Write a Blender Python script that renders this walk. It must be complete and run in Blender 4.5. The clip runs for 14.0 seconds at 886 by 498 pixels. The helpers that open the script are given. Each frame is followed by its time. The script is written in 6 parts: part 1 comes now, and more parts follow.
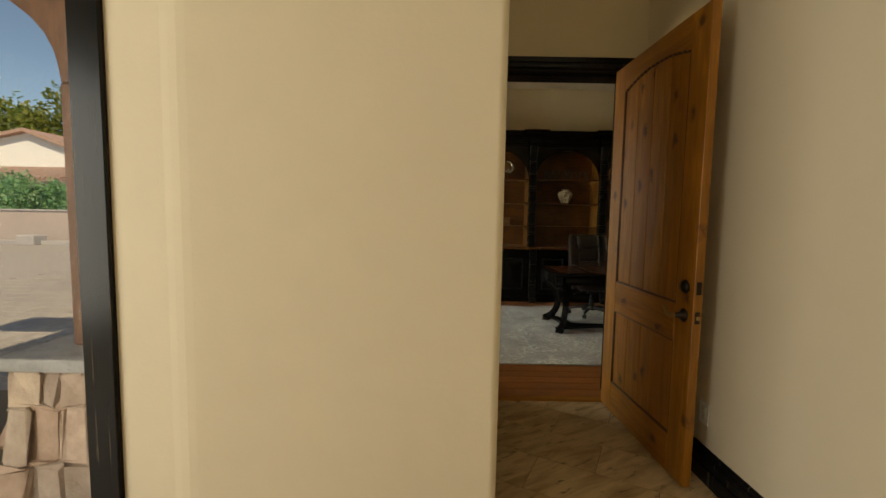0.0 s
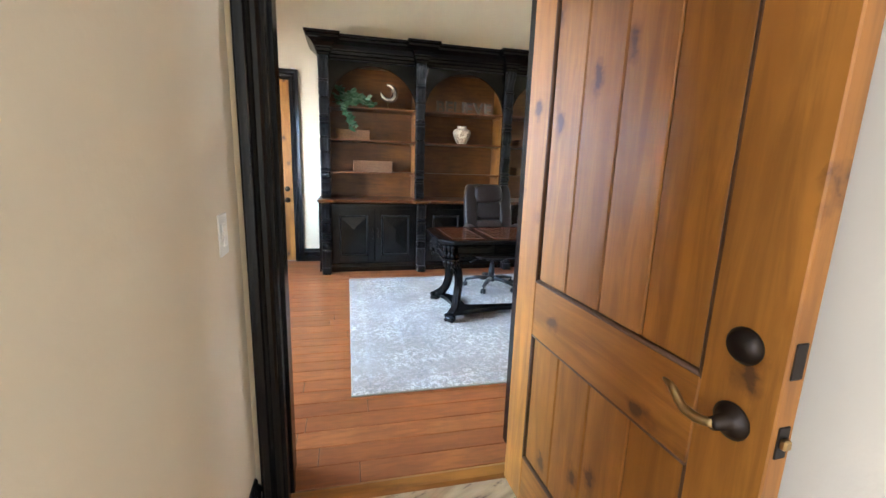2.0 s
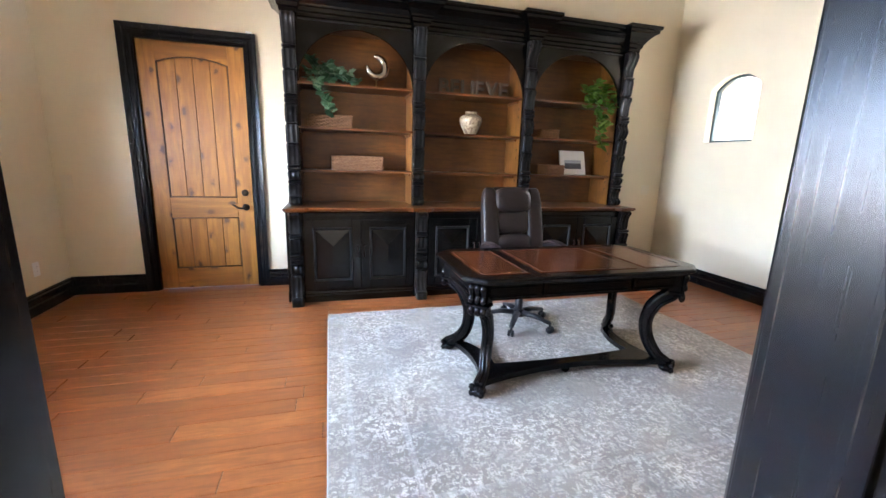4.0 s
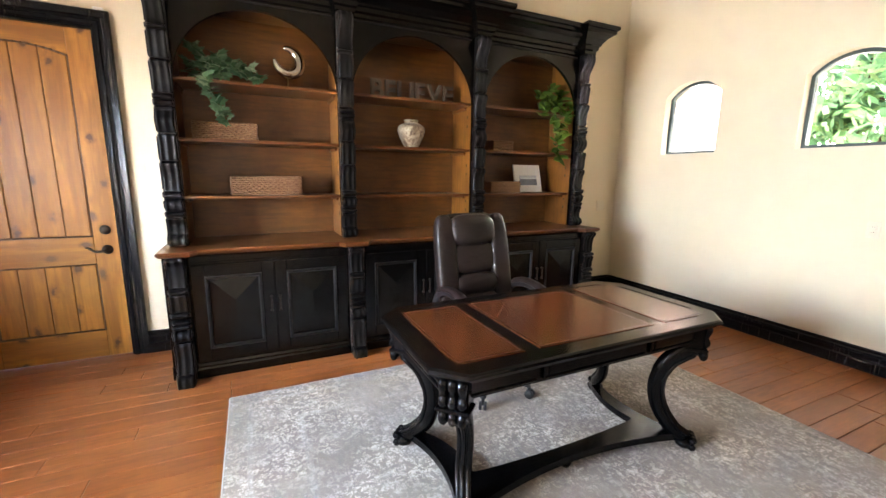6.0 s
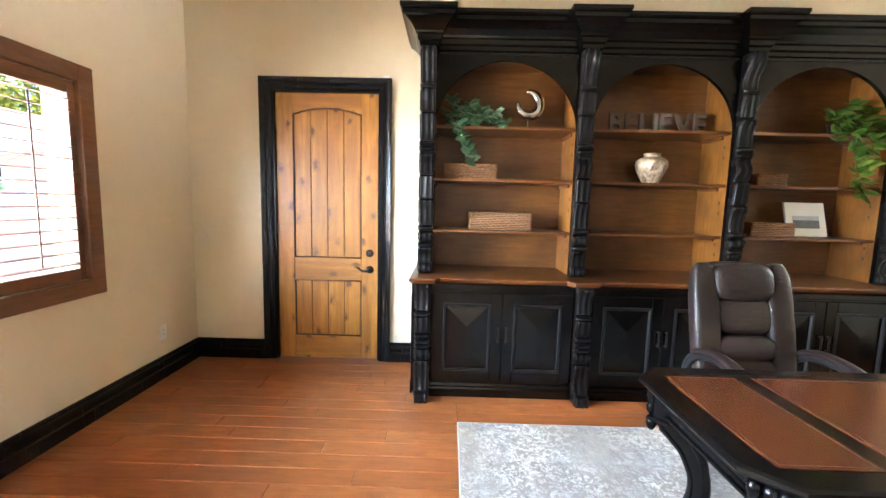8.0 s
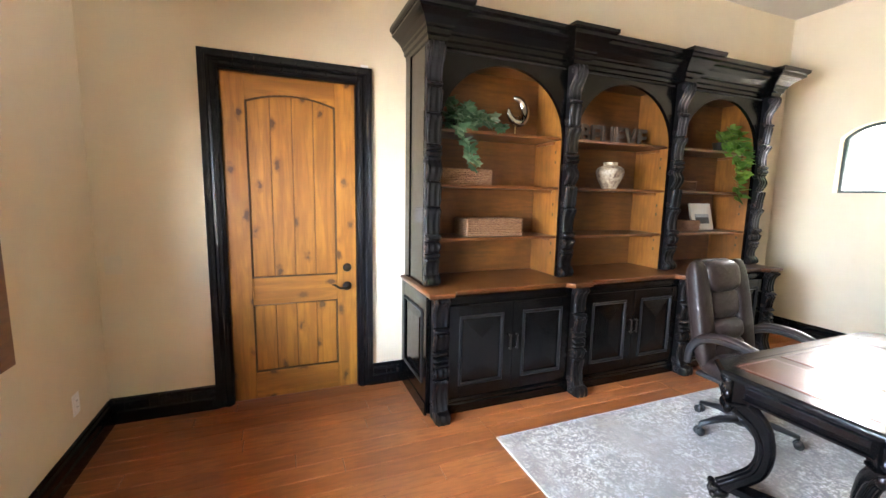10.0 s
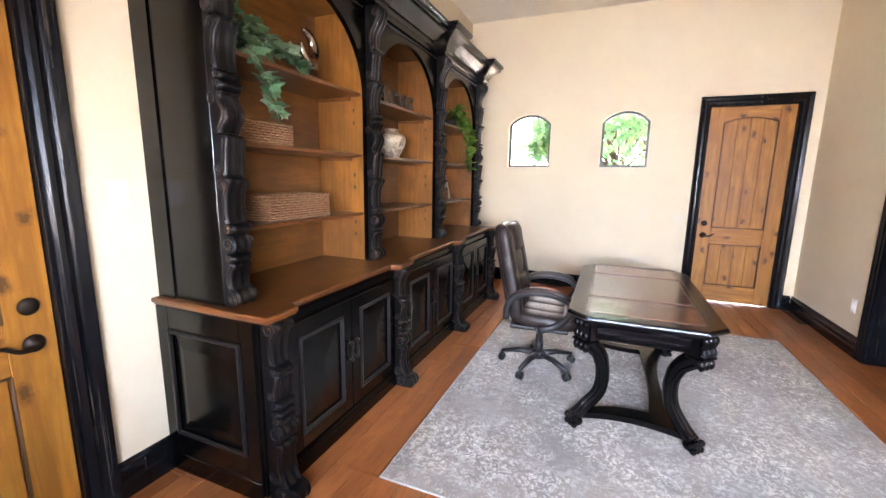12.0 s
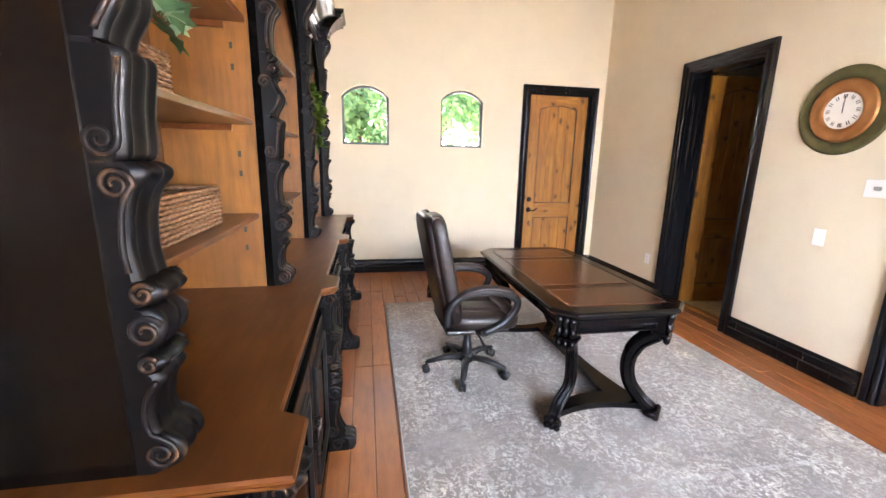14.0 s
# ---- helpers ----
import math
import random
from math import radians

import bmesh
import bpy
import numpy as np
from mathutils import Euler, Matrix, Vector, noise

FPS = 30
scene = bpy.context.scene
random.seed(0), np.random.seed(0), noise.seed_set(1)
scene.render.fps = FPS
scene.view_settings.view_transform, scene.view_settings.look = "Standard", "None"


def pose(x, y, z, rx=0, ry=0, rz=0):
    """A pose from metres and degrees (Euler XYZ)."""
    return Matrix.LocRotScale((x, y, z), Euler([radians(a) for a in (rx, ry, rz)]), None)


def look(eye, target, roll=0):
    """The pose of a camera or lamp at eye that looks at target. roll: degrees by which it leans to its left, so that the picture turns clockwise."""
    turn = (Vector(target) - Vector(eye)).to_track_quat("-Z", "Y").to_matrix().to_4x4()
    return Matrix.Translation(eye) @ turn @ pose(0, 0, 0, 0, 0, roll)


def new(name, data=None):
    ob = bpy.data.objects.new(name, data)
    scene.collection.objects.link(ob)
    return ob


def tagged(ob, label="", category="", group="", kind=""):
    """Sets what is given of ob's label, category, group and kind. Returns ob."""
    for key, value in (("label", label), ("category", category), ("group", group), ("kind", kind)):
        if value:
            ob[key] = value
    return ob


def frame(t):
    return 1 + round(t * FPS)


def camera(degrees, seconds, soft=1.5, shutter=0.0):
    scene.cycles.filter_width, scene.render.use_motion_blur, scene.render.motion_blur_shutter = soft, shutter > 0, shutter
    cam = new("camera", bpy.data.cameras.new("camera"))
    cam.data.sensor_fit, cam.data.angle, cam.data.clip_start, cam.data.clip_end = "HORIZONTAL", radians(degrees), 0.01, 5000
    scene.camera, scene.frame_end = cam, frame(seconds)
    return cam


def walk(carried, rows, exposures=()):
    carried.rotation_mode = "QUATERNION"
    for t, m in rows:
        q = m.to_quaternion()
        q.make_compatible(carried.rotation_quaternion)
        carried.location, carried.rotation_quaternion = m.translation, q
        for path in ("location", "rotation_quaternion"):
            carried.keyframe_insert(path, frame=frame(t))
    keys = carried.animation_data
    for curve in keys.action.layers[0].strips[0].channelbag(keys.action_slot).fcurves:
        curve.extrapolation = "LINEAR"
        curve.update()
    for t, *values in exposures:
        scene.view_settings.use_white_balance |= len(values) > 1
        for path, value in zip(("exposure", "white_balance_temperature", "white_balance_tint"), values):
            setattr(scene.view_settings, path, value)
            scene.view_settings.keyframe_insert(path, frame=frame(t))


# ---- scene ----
cam = camera(94.8, 14.0)
PATH = [
    (0, (0.072, 0.124, 1.349), (0.069, 2.118, 1.192), 1.0),
    (0.5, (0.305, 0.479, 1.35), (0.426, 2.466, 1.152), 0.8),
    (1, (0.529, 0.829, 1.35), (0.766, 2.797, 1.084), 1.0),
    (1.5, (0.59, 1.227, 1.313), (0.961, 3.163, 0.976), 1.3),
    (2, (0.614, 1.621, 1.312), (1.065, 3.529, 0.917), 1.8),
    (2.5, (0.649, 1.955, 1.327), (1.08, 3.853, 0.87), 1.5),
    (3, (0.639, 2.272, 1.298), (1.108, 4.158, 0.824), 1.6),
    (3.2, (0.628, 2.402, 1.3), (1.118, 4.285, 0.837), 1.7),
    (5.3, (0.768, 3.37, 1.369), (1.425, 5.221, 0.989), 0.9),
    (5.5, (0.781, 3.454, 1.372), (1.495, 5.283, 0.993), 0.9),
    (6, (0.825, 3.635, 1.39), (1.658, 5.417, 1.03), 0.7),
    (6.5, (0.852, 3.769, 1.416), (1.624, 5.594, 1.139), 0.6),
    (7, (0.802, 3.789, 1.417), (1.333, 5.702, 1.175), 0.8),
    (7.5, (0.709, 3.757, 1.42), (0.87, 5.737, 1.192), 1.2),
    (7.7, (0.651, 3.759, 1.418), (0.625, 5.747, 1.193), 1.4),
    (9.8, (-0.527, 4.133, 1.54), (-0.001, 6.044, 1.275), 1.2),
    (10, (-0.61, 4.175, 1.542), (0.119, 6.018, 1.274), 1.1),
    (10.5, (-0.747, 4.41, 1.507), (0.389, 6.035, 1.24), 0.7),
    (11, (-0.852, 4.716, 1.482), (0.599, 6.063, 1.196), 0.5),
    (11.5, (-0.951, 5.036, 1.502), (0.764, 6.016, 1.19), 1.0),
    (12, (-0.924, 5.344, 1.464), (0.9, 6.087, 1.119), 0.9),
    (12.5, (-0.857, 5.69, 1.461), (1.034, 6.22, 1.079), 0.9),
    (13, (-0.791, 6.06, 1.447), (1.15, 6.286, 1.023), 1.3),
    (13.5, (-0.636, 6.31, 1.456), (1.316, 6.275, 1.02), 1.2),
    (14, (-0.42, 6.449, 1.466), (1.5, 6.087, 1.039), 1.3),
]
LIGHT = [(0.0, -0.5, 9400, 10), (0.5, -0.2, 6000, 5), (0.75, 0.2, 5800, 8), (1.0, 0.75, 5500, 12), (1.5, 1.55, 5750, 15), (2.5, 2.0, 5400, 14), (3.0, 2.05, 5450, 16), (5.5, 1.9, 6500, 21), (6.5, 2.0, 6800, 21), (7.0, 2.2, 6900, 20), (7.5, 2.45, 6200, 16), (10.0, 2.15, 6200, 20), (11.0, 1.75, 6300, 28), (12.5, 1.75, 6600, 28), (14.0, 1.8, 6700, 27)]
walk(cam, [(t, look(eye, target, roll)) for t, eye, target, roll in PATH], LIGHT)

# ---- sky, sun, window light and added fill lamps ----
world = bpy.data.worlds.new("world")
scene.world = world
world.use_nodes = True
wn = world.node_tree
sky = wn.nodes.new("ShaderNodeTexSky")
sky.sky_type = "NISHITA"
sky.sun_disc = False
sky.sun_elevation = radians(48)
sky.sun_rotation = radians(165)
sky.dust_density = 0.3
sky.ozone_density = 6.0
wn.nodes["Background"].inputs["Strength"].default_value = 0.15
wn.links.new(sky.outputs["Color"], wn.nodes["Background"].inputs["Color"])

sun_data = bpy.data.lights.new("sun", "SUN")
sun_data.energy, sun_data.angle, sun_data.color = 5.0, radians(0.5), (1.0, 0.95, 0.86)
sun = new("sun", sun_data)
sun.matrix_world = look((0, 0, 20), (-2.0, 7.6, 11.0))


def window_light(name, eye, target, w, h, watts, color, spread=180):
    data = bpy.data.lights.new(name, "AREA")
    data.spread = radians(spread)
    data.shape, data.size, data.size_y, data.energy, data.color = "RECTANGLE", w, h, watts, color
    ob = new(name, data)
    ob.matrix_world = look(eye, target)
    return ob


window_light("window_light_west", (-2.16, 4.90, 1.75), (0.6, 4.95, 0.15), 2.15, 1.35, 100, (0.48, 0.74, 1.0), 140)
window_light("window_light_courtyard", (-2.12, 4.90, 1.25), (0.3, 4.95, 2.70), 2.15, 1.35, 95, (1.0, 0.90, 0.72), 150)
# added panel behind the garden trees: stands for sky, lifts foliage and west half
window_light("window_light_east", (12.5, 5.0, 3.2), (4.9, 5.0, 2.2), 11.0, 6.2, 6800, (0.98, 0.98, 0.94))
# added fill lamp in an unseen foyer opening, brightens the hall's east wall
window_light("foyer_fill_west", (-3.38, -0.5, 1.45), (0.0, -0.3, 1.35), 2.4, 2.3, 135, (0.80, 0.90, 1.0))


# ---- materials ----
def material(name, rough=0.5, metal=0.0, coat=0.0, spec=0.5):
    m = bpy.data.materials.new(name)
    m.use_nodes = True
    b = m.node_tree.nodes["Principled BSDF"]
    b.inputs["Roughness"].default_value = rough
    b.inputs["Metallic"].default_value = metal
    b.inputs["Coat Weight"].default_value = coat
    b.inputs["Coat Roughness"].default_value = 0.12
    b.inputs["Specular IOR Level"].default_value = spec
    return m, m.node_tree, b


def nd(t, kind, **kw):
    n = t.nodes.new(kind)
    for k, v in kw.items():
        n.inputs[k.replace("_", " ")].default_value = v
    return n


def coords(t, scale=(1, 1, 1), space="Object", rot=(0, 0, 0)):
    tc = t.nodes.new("ShaderNodeTexCoord")
    mp = t.nodes.new("ShaderNodeMapping")
    mp.inputs["Scale"].default_value = scale
    mp.inputs["Rotation"].default_value = rot
    t.links.new(tc.outputs[space], mp.inputs["Vector"])
    return mp.outputs["Vector"]


def world_coords(t, scale=(1, 1, 1), rot=(0, 0, 0)):
    g = t.nodes.new("ShaderNodeNewGeometry")
    mp = t.nodes.new("ShaderNodeMapping")
    mp.inputs["Scale"].default_value = scale
    mp.inputs["Rotation"].default_value = rot
    t.links.new(g.outputs["Position"], mp.inputs["Vector"])
    return mp.outputs["Vector"]


def noise_of(t, vec, scale, detail=4.0, rough=0.55, dist=0.0):
    n = nd(t, "ShaderNodeTexNoise", Scale=scale, Detail=detail, Roughness=rough, Distortion=dist)
    t.links.new(vec, n.inputs["Vector"])
    return n.outputs["Fac"]


def ramp(t, fac, stops):
    r = t.nodes.new("ShaderNodeValToRGB")
    e = r.color_ramp.elements
    while len(e) < len(stops):
        e.new(0.5)
    for el, (p, c) in zip(e, stops):
        el.position = p
        el.color = (*c, 1) if len(c) == 3 else c
    t.links.new(fac, r.inputs["Fac"])
    return r.outputs["Color"]


def mix(t, fac, a, b, mode="MIX"):
    m = t.nodes.new("ShaderNodeMix")
    m.data_type, m.blend_type = "RGBA", mode
    for sock, v in ((m.inputs[0], fac), (m.inputs[6], a), (m.inputs[7], b)):
        if hasattr(v, "is_linked"):
            t.links.new(v, sock)
        elif isinstance(v, (int, float)):
            sock.default_value = v
        else:
            sock.default_value = (*v, 1)
    return m.outputs[2]


def calc(t, op, a, b=0.0):
    m = t.nodes.new("ShaderNodeMath")
    m.operation = op
    for sock, v in zip(m.inputs, (a, b)):
        if hasattr(v, "is_linked"):
            t.links.new(v, sock)
        else:
            sock.default_value = v
    return m.outputs[0]


def bump(t, b, height, strength=0.2, distance=0.01):
    n = nd(t, "ShaderNodeBump", Strength=strength, Distance=distance)
    t.links.new(height, n.inputs["Height"])
    t.links.new(n.outputs["Normal"], b.inputs["Normal"])


def rough_from(t, b, fac, lo, hi):
    r = nd(t, "ShaderNodeMapRange")
    r.inputs["To Min"].default_value, r.inputs["To Max"].default_value = lo, hi
    t.links.new(fac, r.inputs["Value"])
    t.links.new(r.outputs["Result"], b.inputs["Roughness"])


def random_of(t):
    return t.nodes.new("ShaderNodeObjectInfo").outputs["Random"]


def plaster(name, base):
    m, t, b = material(name, 0.75, spec=0.3)
    v = world_coords(t)
    big = noise_of(t, v, 0.9, 3)
    fine = noise_of(t, v, 60, 4)
    c = mix(t, ramp(t, big, [(0.3, (0, 0, 0)), (0.7, (1, 1, 1))]), [x * 0.95 for x in base], base)
    c = mix(t, ramp(t, noise_of(t, v, 7, 5), [(0.42, (0, 0, 0)), (0.75, (0.5, 0.5, 0.5))]), c, [x * 0.93 for x in base])
    t.links.new(c, b.inputs["Base Color"])
    bump(t, b, fine, 0.16, 0.004)
    return m


def plain(name, base, rough=0.5, metal=0.0, spot=0.12, scale=30, coat=0.0, relief=0.1):
    m, t, b = material(name, rough, metal, coat)
    v = coords(t)
    n = noise_of(t, v, scale, 5)
    t.links.new(mix(t, n, [x * (1 - spot) for x in base], [min(1, x * (1 + spot)) for x in base]), b.inputs["Base Color"])
    rough_from(t, b, noise_of(t, v, scale * 0.3), max(0.31, rough - 0.06) if rough > 0.2 else 0.1, min(1, max(0.36, rough + 0.1)) if rough > 0.2 else 0.2)
    if relief:
        bump(t, b, n, relief, 0.002)
    return m


def alder(name, light, dark, along="z", coat=0.0):
    """Knotty alder: soft long grain, flecks and scattered dark knots, varied board by board."""
    m, t, b = material(name, 0.38, coat=coat)
    stretch = {"z": (1, 1, 0.09), "x": (0.09, 1, 1)}[along]
    rnd = random_of(t)
    tc = t.nodes.new("ShaderNodeTexCoord")
    sh = t.nodes.new("ShaderNodeVectorMath")
    sh.operation = "ADD"
    comb = t.nodes.new("ShaderNodeCombineXYZ")
    for i in range(3):
        t.links.new(calc(t, "MULTIPLY", rnd, 37.0 + 11 * i), comb.inputs[i])
    t.links.new(tc.outputs["Object"], sh.inputs[0])
    t.links.new(comb.outputs[0], sh.inputs[1])
    mp = t.nodes.new("ShaderNodeMapping")
    mp.inputs["Scale"].default_value = stretch
    t.links.new(sh.outputs[0], mp.inputs["Vector"])
    grain = noise_of(t, mp.outputs["Vector"], 26, 6, 0.6, 0.6)
    broad = noise_of(t, mp.outputs["Vector"], 6, 3, 0.5, 0.8)
    cloud = noise_of(t, sh.outputs[0], 5, 3)
    c = mix(t, ramp(t, broad, [(0.3, (0, 0, 0)), (0.7, (1, 1, 1))]), dark, light)
    c = mix(t, ramp(t, grain, [(0.38, (0.75, 0.75, 0.75)), (0.62, (0, 0, 0))]), c, [x * 0.62 for x in dark])
    c = mix(t, ramp(t, cloud, [(0.35, (0.5, 0.5, 0.5)), (0.6, (0, 0, 0))]), c, [x * 0.8 for x in dark])
    sep = t.nodes.new("ShaderNodeSeparateXYZ")
    t.links.new(sh.outputs[0], sep.inputs[0])
    flat = t.nodes.new("ShaderNodeCombineXYZ")
    t.links.new(calc(t, "MULTIPLY", sep.outputs[0], 1.0 if along == "z" else 0.6), flat.inputs[0])
    t.links.new(calc(t, "MULTIPLY", sep.outputs[2], 0.6 if along == "z" else 1.0), flat.inputs[1])
    vor = nd(t, "ShaderNodeTexVoronoi", Scale=5.2, Randomness=1.0)
    vor.voronoi_dimensions = "2D"
    t.links.new(flat.outputs[0], vor.inputs["Vector"])
    pick = ramp(t, vor.outputs["Color"], [(0.34, (0, 0, 0)), (0.50, (1, 1, 1))])
    d = calc(t, "ADD", vor.outputs["Distance"], calc(t, "MULTIPLY", calc(t, "SUBTRACT", noise_of(t, sh.outputs[0], 24, 4), 0.5), 0.34))
    halo = ramp(t, d, [(0.050, (0.92, 0.92, 0.92)), (0.085, (0.45, 0.45, 0.45)), (0.17, (0, 0, 0))])
    c = mix(t, calc(t, "MULTIPLY", pick, halo), c, (0.060, 0.019, 0.006))
    t.links.new(c, b.inputs["Base Color"])
    bump(t, b, grain, 0.08, 0.002)
    rough_from(t, b, cloud, 0.42, 0.54)
    return m


def distressed(name, base, wear, amount=0.5, rough=0.42, ridges=False, spec=0.35, streak=0.0):
    """Dark hand-rubbed paint: rubbed through to brown on the ridges and in scattered scuffs."""
    m, t, b = material(name, rough, spec=spec)
    v = world_coords(t)
    g = t.nodes.new("ShaderNodeNewGeometry")
    edge = ramp(t, g.outputs["Pointiness"], [(0.55, (0, 0, 0)), (0.64, (1, 1, 1))])
    patch = ramp(t, noise_of(t, v, 18, 5, 0.65), [(0.52, (0, 0, 0)), (0.66, (1, 1, 1))])
    scuff = ramp(t, noise_of(t, v, 38, 4, 0.6), [(0.735, (0, 0, 0)), (0.80, (0.5, 0.5, 0.5))])
    c = mix(t, noise_of(t, v, 5, 4), [x * 0.75 for x in base], [x * 1.35 for x in base])
    if ridges:
        c = mix(t, calc(t, "MULTIPLY", edge, calc(t, "MULTIPLY", patch, amount)), c, wear)
    c = mix(t, calc(t, "MULTIPLY", scuff, amount * 0.35), c, [x * 0.7 for x in wear])
    if streak:
        line = ramp(t, noise_of(t, world_coords(t, (1, 1, 0.012)), 95, 3, 0.6), [(0.61, (0, 0, 0)), (0.68, (1, 1, 1))])
        gone = ramp(t, noise_of(t, v, 4.5, 4, 0.65), [(0.43, (0, 0, 0)), (0.60, (1, 1, 1))])
        c = mix(t, calc(t, "MULTIPLY", calc(t, "MULTIPLY", line, gone), streak), c, wear)
    t.links.new(c, b.inputs["Base Color"])
    bump(t, b, noise_of(t, v, 70, 4), 0.06, 0.002)
    if rough > 0.3:
        rough_from(t, b, noise_of(t, v, 9, 4), max(0.31, rough - 0.08), rough + 0.12)
    return m


def stained(name, light, dark, rough=0.4, coat=0.2, along="x"):
    m, t, b = material(name, rough, coat=coat)
    s = {"x": (0.12, 1, 1), "z": (1, 1, 0.12), "y": (1, 0.12, 1)}[along]
    v = world_coords(t, s)
    u = world_coords(t)
    c = mix(t, ramp(t, noise_of(t, u, 2.6, 4, 0.6), [(0.32, (0, 0, 0)), (0.68, (1, 1, 1))]), dark, light)
    c = mix(t, ramp(t, noise_of(t, v, 40, 5), [(0.35, (0.5, 0.5, 0.5)), (0.6, (0, 0, 0))]), c, [x * 0.6 for x in dark])
    t.links.new(c, b.inputs["Base Color"])
    rough_from(t, b, noise_of(t, u, 8, 4), max(0.31, rough - 0.06), max(0.36, rough + 0.12))
    bump(t, b, noise_of(t, v, 40, 4), 0.05, 0.002)
    return m


def plank_wood(name):
    m, t, b = material(name, 0.34, coat=0.06)
    rnd = random_of(t)
    tc = t.nodes.new("ShaderNodeNewGeometry")
    comb = t.nodes.new("ShaderNodeCombineXYZ")
    t.links.new(calc(t, "MULTIPLY", rnd, 51.0), comb.inputs[0])
    t.links.new(calc(t, "MULTIPLY", rnd, 23.0), comb.inputs[1])
    sh = t.nodes.new("ShaderNodeVectorMath")
    sh.operation = "ADD"
    t.links.new(tc.outputs["Position"], sh.inputs[0])
    t.links.new(comb.outputs[0], sh.inputs[1])
    mp = t.nodes.new("ShaderNodeMapping")
    mp.inputs["Scale"].default_value = (0.14, 1, 1)
    t.links.new(sh.outputs[0], mp.inputs["Vector"])
    grain = noise_of(t, mp.outputs["Vector"], 34, 6, 0.6, 0.7)
    cloud = noise_of(t, sh.outputs[0], 3.2, 4, 0.6)
    tone = ramp(t, rnd, [(0.0, (0.28, 0.083, 0.020)), (0.5, (0.355, 0.112, 0.029)), (1.0, (0.43, 0.145, 0.040))])
    c = mix(t, ramp(t, cloud, [(0.35, (0.6, 0.6, 0.6)), (0.65, (0, 0, 0))]), tone, (0.20, 0.062, 0.02))
    c = mix(t, ramp(t, grain, [(0.36, (0.55, 0.55, 0.55)), (0.6, (0, 0, 0))]), c, (0.15, 0.045, 0.015))
    t.links.new(c, b.inputs["Base Color"])
    wave = noise_of(t, sh.outputs[0], 9, 3)
    bump(t, b, calc(t, "ADD", grain, calc(t, "MULTIPLY", wave, 2.0)), 0.08, 0.004)
    rough_from(t, b, cloud, 0.305, 0.36)
    return m


def travertine(name):
    m, t, b = material(name, 0.35)
    rnd = random_of(t)
    comb = t.nodes.new("ShaderNodeCombineXYZ")
    t.links.new(calc(t, "MULTIPLY", rnd, 40.0), comb.inputs[0])
    g = t.nodes.new("ShaderNodeTexCoord")
    sh = t.nodes.new("ShaderNodeVectorMath")
    sh.operation = "ADD"
    t.links.new(g.outputs["Object"], sh.inputs[0])
    t.links.new(comb.outputs[0], sh.inputs[1])
    mp = t.nodes.new("ShaderNodeMapping")
    mp.inputs["Rotation"].default_value = (0, 0, radians(-28))
    mp.inputs["Scale"].default_value = (1, 1, 1)
    t.links.new(sh.outputs[0], mp.inputs["Vector"])
    mp2 = t.nodes.new("ShaderNodeMapping")
    mp2.inputs["Scale"].default_value = (0.22, 1, 1)
    t.links.new(mp.outputs["Vector"], mp2.inputs["Vector"])
    vein = noise_of(t, mp2.outputs["Vector"], 14, 6, 0.62, 0.5)
    pit = noise_of(t, mp2.outputs["Vector"], 30, 5, 0.7, 0.3)
    tone = ramp(t, rnd, [(0, (0.56, 0.405, 0.23)), (1, (0.70, 0.53, 0.33))])
    c = mix(t, ramp(t, vein, [(0.35, (0.7, 0.7, 0.7)), (0.62, (0, 0, 0))]), tone, (0.25, 0.150, 0.070))
    c = mix(t, ramp(t, pit, [(0.34, (0.9, 0.9, 0.9)), (0.42, (0, 0, 0))]), c, (0.13, 0.08, 0.045))
    t.links.new(c, b.inputs["Base Color"])
    bump(t, b, pit, 0.15, 0.003)
    return m


